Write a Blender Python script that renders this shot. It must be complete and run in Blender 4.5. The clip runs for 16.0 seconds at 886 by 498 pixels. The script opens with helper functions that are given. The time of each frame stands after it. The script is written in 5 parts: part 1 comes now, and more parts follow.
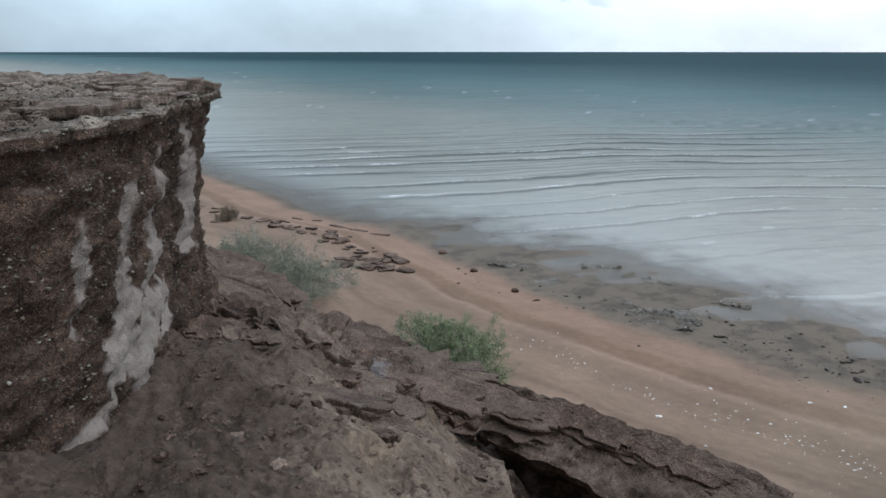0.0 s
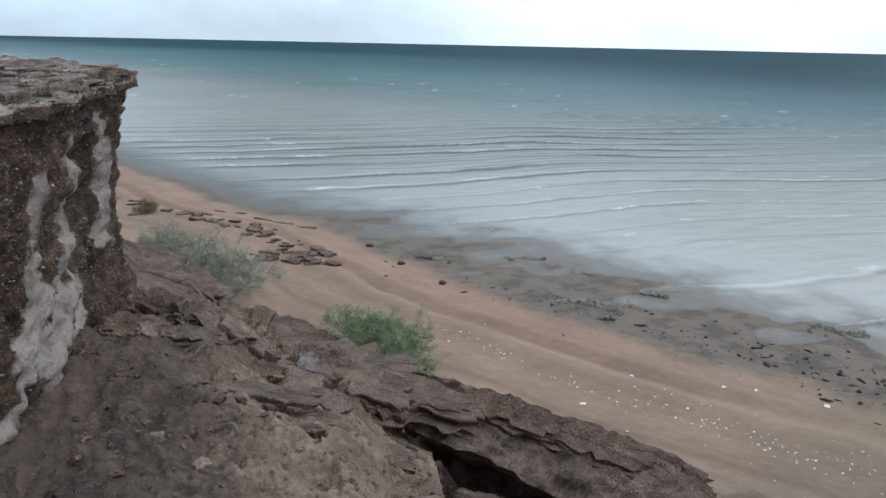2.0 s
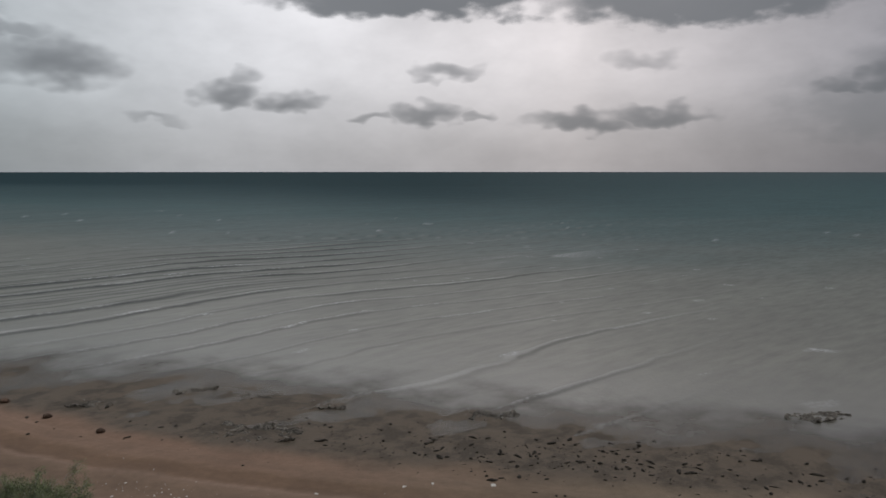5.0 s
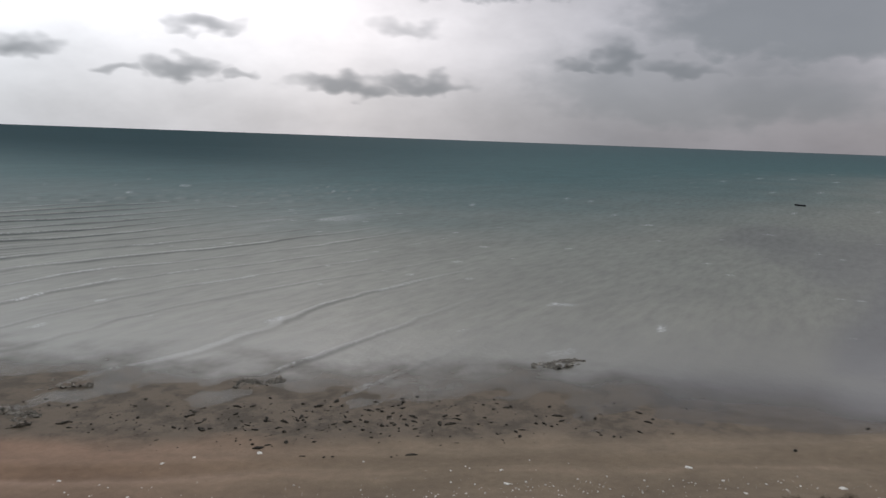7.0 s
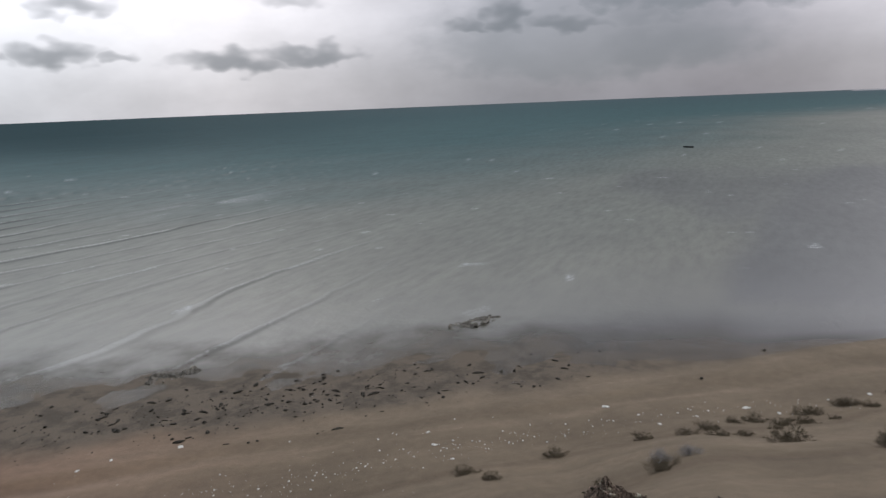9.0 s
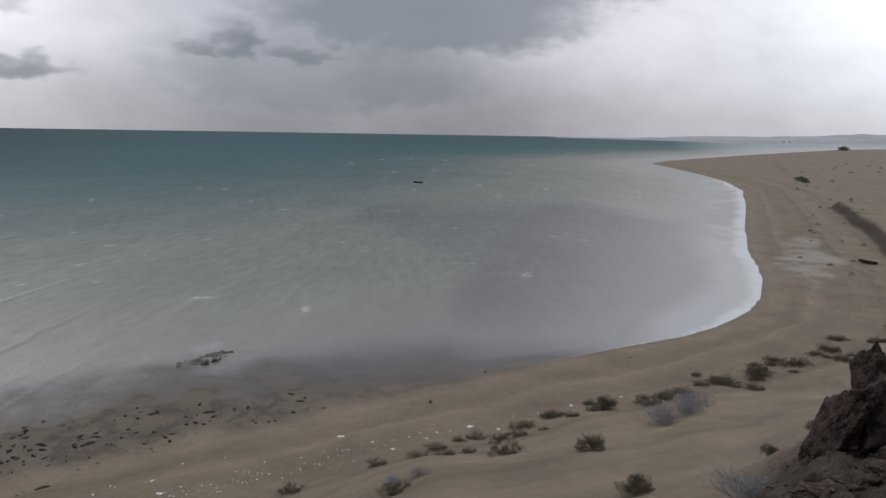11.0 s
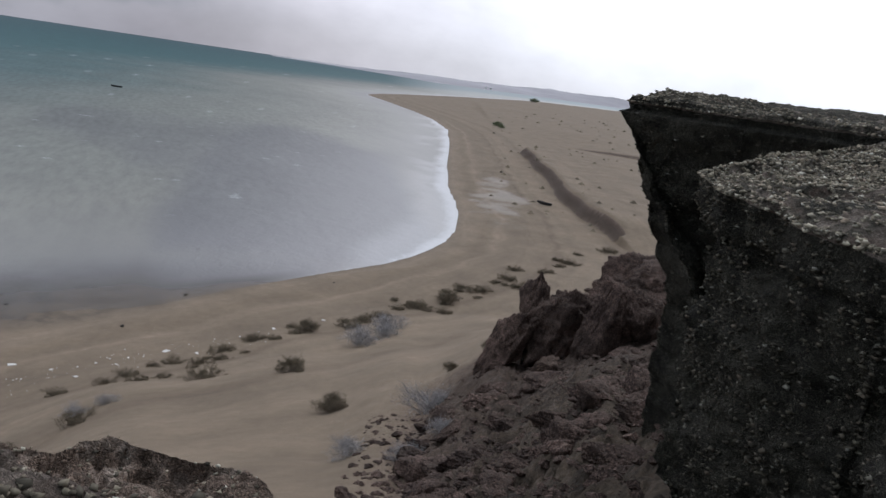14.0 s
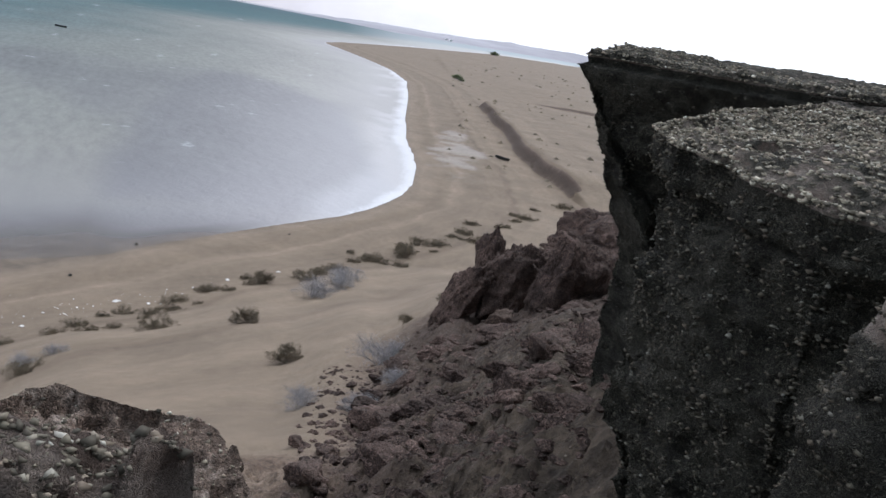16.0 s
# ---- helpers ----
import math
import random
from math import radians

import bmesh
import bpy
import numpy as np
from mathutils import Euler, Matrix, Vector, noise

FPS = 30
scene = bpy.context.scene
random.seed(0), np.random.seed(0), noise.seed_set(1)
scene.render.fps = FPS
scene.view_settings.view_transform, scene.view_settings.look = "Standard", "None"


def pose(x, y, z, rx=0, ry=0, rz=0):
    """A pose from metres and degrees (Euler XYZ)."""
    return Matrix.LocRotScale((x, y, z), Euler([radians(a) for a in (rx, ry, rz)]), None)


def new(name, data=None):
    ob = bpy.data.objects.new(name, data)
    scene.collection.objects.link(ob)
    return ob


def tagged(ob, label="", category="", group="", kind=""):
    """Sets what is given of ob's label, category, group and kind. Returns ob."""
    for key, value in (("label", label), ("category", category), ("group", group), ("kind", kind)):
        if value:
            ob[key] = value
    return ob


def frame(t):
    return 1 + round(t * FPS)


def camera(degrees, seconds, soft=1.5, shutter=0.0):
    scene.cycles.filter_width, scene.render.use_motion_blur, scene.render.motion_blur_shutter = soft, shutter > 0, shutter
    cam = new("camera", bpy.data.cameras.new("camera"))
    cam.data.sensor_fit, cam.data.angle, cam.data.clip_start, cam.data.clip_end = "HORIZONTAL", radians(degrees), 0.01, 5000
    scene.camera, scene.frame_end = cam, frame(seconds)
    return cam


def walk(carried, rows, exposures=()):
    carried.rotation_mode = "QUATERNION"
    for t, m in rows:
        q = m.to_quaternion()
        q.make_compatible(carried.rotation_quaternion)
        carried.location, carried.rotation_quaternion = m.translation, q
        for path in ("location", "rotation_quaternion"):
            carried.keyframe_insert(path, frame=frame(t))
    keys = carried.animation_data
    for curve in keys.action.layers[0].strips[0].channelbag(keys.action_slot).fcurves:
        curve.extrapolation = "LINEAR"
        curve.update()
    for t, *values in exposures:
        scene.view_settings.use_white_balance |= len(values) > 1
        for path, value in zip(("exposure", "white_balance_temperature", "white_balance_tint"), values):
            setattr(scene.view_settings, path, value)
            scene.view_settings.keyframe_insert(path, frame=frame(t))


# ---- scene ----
cam = camera(61.70, 16.0)
# seconds, eye x y z, heading, tilt, lean
PATH = [
    (0.0, -0.122, 0.171, 10.501, -11.03, -15.01, 0.00),
    (0.5, -0.124, 0.171, 10.492, -10.63, -16.03, -0.25),
    (1.0, -0.125, 0.177, 10.492, -12.32, -15.76, -0.76),
    (1.5, -0.124, 0.183, 10.495, -14.07, -15.98, -1.05),
    (2.0, -0.117, 0.172, 10.503, -16.50, -15.54, -1.18),
    (2.5, -0.113, 0.165, 10.511, -19.92, -14.48, -1.54),
    (3.0, -0.110, 0.152, 10.522, -23.10, -12.48, -1.54),
    (3.3, -0.129, 0.096, 10.550, -24.94, -11.22, -1.01),
    (3.5, -0.059, 0.013, 10.504, -34.67, -5.21, 0.67),
    (4.0, -0.021, -0.024, 10.515, -37.26, -5.14, 0.92),
    (4.5, 0.007, -0.036, 10.524, -38.79, -5.63, 0.74),
    (5.0, -0.009, -0.070, 10.517, -42.03, -6.06, -0.00),
    (5.2, 0.008, -0.072, 10.521, -42.94, -6.48, -0.15),
    (7.5, 0.096, 0.049, 10.452, -62.17, -8.47, -1.84),
    (8.0, 0.054, 0.048, 10.441, -62.53, -8.48, -1.36),
    (8.5, 0.148, -0.018, 10.429, -63.92, -10.67, 0.33),
    (9.0, 0.161, -0.002, 10.438, -67.68, -11.04, 2.27),
    (9.5, 0.215, -0.042, 10.433, -75.37, -11.16, 2.09),
    (10.0, 0.241, -0.072, 10.477, -82.51, -11.16, 1.70),
    (10.2, 0.185, -0.096, 10.462, -83.20, -10.46, 1.28),
    (12.3, 0.014, -0.068, 10.547, -96.73, -8.79, -4.60),
    (12.5, 0.033, -0.085, 10.544, -97.52, -8.92, -4.90),
    (13.0, 0.027, -0.090, 10.537, -97.64, -8.87, -5.32),
    (13.3, -0.007, -0.120, 10.511, -107.15, -11.88, -7.56),
    (13.5, -0.007, -0.120, 10.511, -107.15, -11.88, -7.56),
    (14.0, -0.013, -0.124, 10.508, -108.68, -12.95, -8.24),
    (14.5, -0.015, -0.127, 10.505, -108.44, -13.45, -8.49),
    (15.0, -0.015, -0.133, 10.502, -107.46, -14.93, -9.14),
    (15.5, -0.014, -0.135, 10.498, -107.07, -17.37, -9.25),
    (16.0, -0.017, -0.131, 10.495, -111.72, -16.04, -9.92),
]
# seconds, stops, white balance
EXPOSURES = [(0.0, 0.07, 5650, 4), (0.5, 0.3, 5650, 4), (1.0, 0.27, 5600, 4), (2.0, 0.25, 5600, 4), (2.5, 0.07, 5600, 4), (3.0, -0.15, 5600, 4), (3.2, -0.15, 5600, 4), (3.5, -1.14, 6300, 8), (5.2, -1.1, 6500, 10), (7.3, -0.54, 6350, 9), (10.0, -0.52, 6150, 9), (12.5, -0.59, 6050, 9),
             (13.1, -0.59, 6050, 9), (13.4, -0.43, 6000, 10), (14.5, -0.19, 5900, 10), (15.0, -0.11, 5850, 10), (15.5, 0.4, 5800, 10), (16.0, 0.35, 5800, 10)]
walk(cam, [(t, pose(x, y, z, 90 + p, r, yaw)) for t, x, y, z, yaw, p, r in PATH], EXPOSURES)


# ---- node helpers ----
def nodes_of(tree):
    tree.nodes.clear()
    return tree.nodes, tree.links


def add(tree, kind, inputs=None, **props):
    n = tree.nodes.new(kind)
    for k, v in props.items():
        if k == "operation":
            n.operation = v
        elif k == "data_type":
            n.data_type = v
        elif k == "blend_type":
            n.blend_type = v
        elif k == "attribute_name":
            n.attribute_name = v
        elif k == "interpolation_type":
            n.interpolation_type = v
        elif k == "feature":
            n.feature = v
        elif k == "clamp":
            n.clamp = v
    for k, v in (inputs or {}).items():
        if isinstance(v, bpy.types.NodeSocket):
            tree.links.new(v, n.inputs[k])
        else:
            n.inputs[k].default_value = v
    return n


def math_(tree, op, a, b=0.0, c=None, clamp=False):
    n = tree.nodes.new("ShaderNodeMath")
    n.operation, n.use_clamp = op, clamp
    for i, v in enumerate((a, b, c)):
        if v is None:
            continue
        if isinstance(v, bpy.types.NodeSocket):
            tree.links.new(v, n.inputs[i])
        else:
            n.inputs[i].default_value = v
    return n.outputs[0]


def ramp(tree, fac, stops, mode="LINEAR"):
    n = tree.nodes.new("ShaderNodeValToRGB")
    cr = n.color_ramp
    cr.interpolation = mode
    cr.elements[0].position, cr.elements[1].position = stops[0][0], stops[-1][0]
    made = [cr.elements[0]] + [cr.elements.new(p) for p, c in stops[1:-1]]
    for i, (p, c) in enumerate(stops):
        cr.elements[i].color = (*c, 1) if not isinstance(c, float) else (c, c, c, 1)
    if isinstance(fac, bpy.types.NodeSocket):
        tree.links.new(fac, n.inputs[0])
    return n.outputs[0]


def span(tree, v, a, b, lo=0.0, hi=1.0, smooth=True):
    n = tree.nodes.new("ShaderNodeMapRange")
    n.interpolation_type = "SMOOTHSTEP" if smooth else "LINEAR"
    tree.links.new(v, n.inputs[0])
    for i, x in zip((1, 2, 3, 4), (a, b, lo, hi)):
        n.inputs[i].default_value = x
    return n.outputs[0]


def mix(tree, fac, a, b, blend="MIX"):
    n = tree.nodes.new("ShaderNodeMix")
    n.data_type, n.blend_type = "RGBA", blend
    for i, v in ((0, fac), (6, a), (7, b)):
        if isinstance(v, bpy.types.NodeSocket):
            tree.links.new(v, n.inputs[i])
        elif i == 0:
            n.inputs[0].default_value = v
        else:
            n.inputs[i].default_value = (*v, 1)
    return n.outputs[2]


def noise_(tree, vec, scale, detail=4.0, rough=0.55, out=0):
    n = tree.nodes.new("ShaderNodeTexNoise")
    tree.links.new(vec, n.inputs["Vector"])
    n.inputs["Scale"].default_value, n.inputs["Detail"].default_value, n.inputs["Roughness"].default_value = scale, detail, rough
    return n.outputs[out]


def attr(tree, name):
    n = tree.nodes.new("ShaderNodeAttribute")
    n.attribute_name = name
    return n.outputs["Fac"]


# ---- sky: a broken overcast with low dark clouds over the sea ----
world = bpy.data.worlds.new("overcast_sky")
scene.world = world
world.use_nodes = True
wt = world.node_tree
nodes_of(wt)
w_dir = add(wt, "ShaderNodeTexCoord").outputs["Generated"]
w_sep = add(wt, "ShaderNodeSeparateXYZ", {0: w_dir})
w_az = math_(wt, "MULTIPLY", math_(wt, "ARCTAN2", w_sep.outputs[0], w_sep.outputs[1]), 57.2958)
w_el = math_(wt, "MULTIPLY", math_(wt, "ARCSINE", w_sep.outputs[2]), 57.2958)
w_flat = add(wt, "ShaderNodeCombineXYZ", {0: w_az, 1: math_(wt, "MULTIPLY", w_el, 1.8), 2: 0.0}).outputs[0]
warp_a = noise_(wt, w_flat, 0.22, 5.0, 0.6, 1)
warp_b = noise_(wt, w_flat, 0.5, 1.6, 0.45, 1)
w_warp = add(wt, "ShaderNodeVectorMath", {0: warp_a, 1: (0.5, 0.5, 0.5)}, operation="SUBTRACT").outputs[0]
w_warp2 = add(wt, "ShaderNodeVectorMath", {0: warp_b, 1: (0.5, 0.5, 0.5)}, operation="SUBTRACT").outputs[0]
w_warp = add(wt, "ShaderNodeVectorMath", {0: w_warp, 1: (6.0, 3.0, 0.0)}, operation="MULTIPLY").outputs[0]
w_warp2 = add(wt, "ShaderNodeVectorMath", {0: w_warp2, 1: (3.4, 2.3, 0.0)}, operation="MULTIPLY").outputs[0]
w_pos = add(wt, "ShaderNodeCombineXYZ", {0: w_az, 1: w_el, 2: 0.0}).outputs[0]
w_posw = add(wt, "ShaderNodeVectorMath", {0: w_pos, 1: w_warp2}, operation="ADD").outputs[0]
w_posb = add(wt, "ShaderNodeVectorMath", {0: w_posw, 1: w_warp}, operation="ADD").outputs[0]
# small clouds: heading, height, half width, half height (degrees), density
SMALL = [(84.5, 3.0, 6.0, 2.4, 0.3), (42.3, 7.35, 2.8, 0.9, 0.62), (15.0, 7.0, 4.8, 2.4, 0.78), (13.0, 8.9, 2.4, 1.0, 0.5), (26.0, 5.3, 2.6, 1.4, 0.75), (27.2, 6.3, 1.5, 0.9, 0.5), (30.6, 4.7, 3.0, 1.2, 0.75),
         (40.8, 4.1, 3.4, 1.0, 0.72), (36.7, 3.9, 2.2, 0.7, 0.55), (44.7, 3.9, 1.5, 0.55, 0.5), (52.6, 3.5, 5.0, 1.1, 0.74),
         (58.4, 3.9, 4.4, 0.95, 0.72), (56.7, 7.7, 2.6, 1.0, 0.42), (70.0, 5.5, 2.0, 0.7, 0.6),
         (72.7, 6.0, 1.9, 1.2, 0.72), (77.0, 5.4, 3.2, 0.9, 0.66), (21.0, 3.7, 2.2, 0.5, 0.35), (83.0, 5.6, 3.0, 1.0, 0.3)]
BIG = [(40.0, 12.8, 12.0, 2.8, 0.9), (62.0, 12.0, 13.0, 3.0, 0.85), (3.0, 12.0, 9.0, 5.5, 0.85), (5.0, 8.5, 6.0, 4.6, 0.8), (86.0, 8.6, 13.0, 5.2, 0.8), (93.0, 11.5, 13.0, 5.0, 0.7), (79.0, 4.0, 13.0, 5.0, 0.45),
       (20.0, 22.0, 26.0, 7.0, 0.7), (70.0, 24.0, 30.0, 9.0, 0.7)]


def cloud_mask(rows, pos, soft):
    top = None
    for a, e, w, h, k in rows:
        v = add(wt, "ShaderNodeVectorMath", {0: pos, 1: (a, e, 0)}, operation="SUBTRACT").outputs[0]
        v = add(wt, "ShaderNodeVectorMath", {0: v, 1: (1 / w, 1 / h, 0)}, operation="MULTIPLY").outputs[0]
        # flat bases and heaped tops
        s_ = add(wt, "ShaderNodeSeparateXYZ", {0: v})
        tall = math_(wt, "MAXIMUM", s_.outputs[1], math_(wt, "MULTIPLY", s_.outputs[1], -1.7))
        q = math_(wt, "ADD", math_(wt, "MULTIPLY", s_.outputs[0], s_.outputs[0]), math_(wt, "MULTIPLY", tall, tall))
        m = span(wt, q, 1.3, soft, 0.0, k)
        top = m if top is None else math_(wt, "MAXIMUM", top, m)
    return top


dark_small = math_(wt, "MULTIPLY", cloud_mask(SMALL, w_posw, -0.3), 1.12, clamp=True)
dark_big = cloud_mask(BIG, w_posb, 0.35)
# the bright veil of cloud: its glow changes along the horizon
veil = ramp(wt, span(wt, w_az, -180.0, 180.0, 0, 1, False),
            [(0.0, (0.62, 0.63, 0.66)), (0.06, (0.32, 0.33, 0.35)), (0.40, (0.34, 0.37, 0.40)), (0.47, (0.80, 0.89, 0.96)), (0.53, (0.88, 0.95, 1.0)), (0.58, (1.36, 1.36, 1.41)), (0.645, (1.36, 1.28, 1.29)),
             (0.70, (0.64, 0.62, 0.66)), (0.745, (0.60, 0.56, 0.60)), (0.775, (0.92, 0.86, 0.89)), (0.80, (1.15, 1.1, 1.13)), (0.83, (1.34, 1.31, 1.34)), (0.90, (1.7, 1.7, 1.7)), (0.96, (1.1, 1.1, 1.1)), (1.0, (0.62, 0.63, 0.66))])
patch = noise_(wt, w_flat, 0.07, 5.0, 0.6)
veil = mix(wt, 1.0, veil, ramp(wt, patch, [(0.3, 0.82), (0.7, 1.12)]), "MULTIPLY")
low = span(wt, w_el, 0.0, 9.0, 0.74, 1.3)
veil = mix(wt, 1.0, veil, add(wt, "ShaderNodeCombineXYZ", {0: low, 1: low, 2: low}).outputs[0], "MULTIPLY")
col = mix(wt, dark_big, veil, (0.30, 0.32, 0.345))
col = mix(wt, dark_small, col, (0.26, 0.275, 0.30))
nishita = wt.nodes.new("ShaderNodeTexSky")
nishita.sky_type, nishita.sun_disc = "NISHITA", False
nishita.sun_elevation, nishita.sun_rotation = radians(48), radians(150)
clear = add(wt, "ShaderNodeVectorMath", {0: nishita.outputs[0], 1: (0.1, 0.1, 0.1)}, operation="MULTIPLY").outputs[0]
col = mix(wt, 0.92, clear, col)
bg = add(wt, "ShaderNodeBackground", {"Color": col, "Strength": 1.0})
wout = wt.nodes.new("ShaderNodeOutputWorld")
wt.links.new(bg.outputs[0], wout.inputs[0])

sun = new("sun", bpy.data.lights.new("sun", "SUN"))
sun.data.energy, sun.data.angle, sun.data.color = 0.9, radians(20), (1.0, 0.95, 0.9)
sun.rotation_euler = Vector((-math.sin(radians(150)) * math.cos(radians(48)), -math.cos(radians(150)) * math.cos(radians(48)), -math.sin(radians(48)))).to_track_quat("-Z", "Y").to_euler()


# ---- noise and mesh helpers ----
TABLE = np.random.RandomState(7).rand(65536) * 2 - 1


def vnoise(p, seed=0):
    p = np.asarray(p, float)
    i = np.floor(p).astype(np.int64)
    f = p - i
    f = f * f * (3 - 2 * f)
    out = 0
    for dx in (0, 1):
        for dy in (0, 1):
            for dz in (0, 1):
                h = ((i[:, 0] + dx) * 73856093 ^ (i[:, 1] + dy) * 19349663 ^ (i[:, 2] + dz) * 83492791 ^ seed * 2654435) & 65535
                w = (f[:, 0] if dx else 1 - f[:, 0]) * (f[:, 1] if dy else 1 - f[:, 1]) * (f[:, 2] if dz else 1 - f[:, 2])
                out = out + w * TABLE[h]
    return out


def fbm(p, octaves=4, seed=0, gain=0.5):
    p, out, a = np.asarray(p, float), 0, 1.0
    for k in range(octaves):
        out = out + a * vnoise(p * (2.03 ** k) + 17.3 * k, seed + k)
        a *= gain
    return out


def blocks(p, seed=0, bend=0.45):
    """Flat steps in cells of uneven outline, as broken rock has them."""
    p = np.asarray(p, float)
    q = p + bend * np.stack([fbm(p * 0.9 + 3.3, 2, seed + 1), fbm(p * 0.9 + 7.7, 2, seed + 2), fbm(p * 0.9 + 9.1, 2, seed + 3)], -1)
    i = np.floor(q).astype(np.int64)
    return TABLE[(i[:, 0] * 73856093 ^ i[:, 1] * 19349663 ^ i[:, 2] * 83492791 ^ seed * 2654435) & 65535]


def step(v, a, b):
    t = np.clip((v - a) / (b - a), 0, 1)
    return t * t * (3 - 2 * t)


def xyz(x, y, z=None):
    return np.stack([x, y, np.zeros_like(x) if z is None else z], -1)


def grid_faces(nu, nv, wrap=False):
    i, j = np.meshgrid(np.arange(nu if wrap else nu - 1), np.arange(nv - 1), indexing="ij")
    i, j = i.ravel(), j.ravel()
    k = (i + 1) % nu
    return np.stack([i * nv + j, k * nv + j, k * nv + j + 1, i * nv + j + 1], -1)


def mesh_of(name, verts, faces, mat, smooth=True, values=None):
    me = bpy.data.meshes.new(name)
    verts = np.asarray(verts, np.float32)
    if isinstance(faces, np.ndarray):
        k = faces.shape[1]
        me.vertices.add(len(verts))
        me.vertices.foreach_set("co", verts.ravel())
        me.loops.add(faces.size)
        me.loops.foreach_set("vertex_index", np.ascontiguousarray(faces, np.int32).ravel())
        me.polygons.add(len(faces))
        me.polygons.foreach_set("loop_start", np.arange(0, faces.size, k, dtype=np.int32))
    else:
        me.from_pydata(verts.tolist(), [], [list(map(int, f)) for f in faces])
    if mat:
        me.materials.append(mat)
    if smooth:
        me.polygons.foreach_set("use_smooth", np.ones(len(me.polygons), bool))
    for key, v in (values or {}).items():
        at = me.attributes.new(key, "FLOAT", "POINT")
        at.data.foreach_set("value", np.asarray(v, np.float32))
    me.update(calc_edges=True)
    return me


def part(name, me, parent, label="", m=None):
    ob = new(name, me)
    ob.parent = parent
    if m is not None:
        ob.matrix_basis = m
    return tagged(ob, label) if label else ob


def to_line(x, y, line):
    """Signed distance to an open line: positive on its right-hand side."""
    best, side = np.full(x.shape, 1e9), np.zeros(x.shape)
    for (ax, ay), (bx, by) in zip(line[:-1], line[1:]):
        dx, dy = bx - ax, by - ay
        t = np.clip(((x - ax) * dx + (y - ay) * dy) / (dx * dx + dy * dy), 0, 1)
        d = np.hypot(x - ax - t * dx, y - ay - t * dy)
        near = d < best - 1e-9
        best = np.where(near, d, best)
        side = np.where(near, np.sign((y - ay) * -dx + (x - ax) * dy), side)
    return best * side


def inside(x, y, ring):
    """Whether places lie within a closed outline."""
    odd = np.zeros(x.shape, bool)
    for (ax, ay), (bx, by) in zip(ring, ring[1:] + ring[:1]):
        hit = ((ay > y) != (by > y)) & (x < (bx - ax) * (y - ay) / (by - ay + 1e-12) + ax)
        odd ^= hit
    return odd


# ---- materials ----
def material(name):
    m = bpy.data.materials.new(name)
    m.use_nodes = True
    t = m.node_tree
    t.nodes.clear()
    b = t.nodes.new("ShaderNodeBsdfPrincipled")
    o = t.nodes.new("ShaderNodeOutputMaterial")
    t.links.new(b.outputs[0], o.inputs[0])
    pos = add(t, "ShaderNodeNewGeometry").outputs["Position"]
    return m, t, b, pos


def bump(t, b, height, strength, distance):
    n = add(t, "ShaderNodeBump", {"Height": height, "Strength": strength, "Distance": distance})
    t.links.new(n.outputs[0], b.inputs["Normal"])


def put_in(t, b, **kw):
    for k, v in kw.items():
        k = k.replace("_", " ")
        if isinstance(v, bpy.types.NodeSocket):
            t.links.new(v, b.inputs[k])
        elif k == "Base Color":
            b.inputs[k].default_value = (*v, 1)
        else:
            b.inputs[k].default_value = v


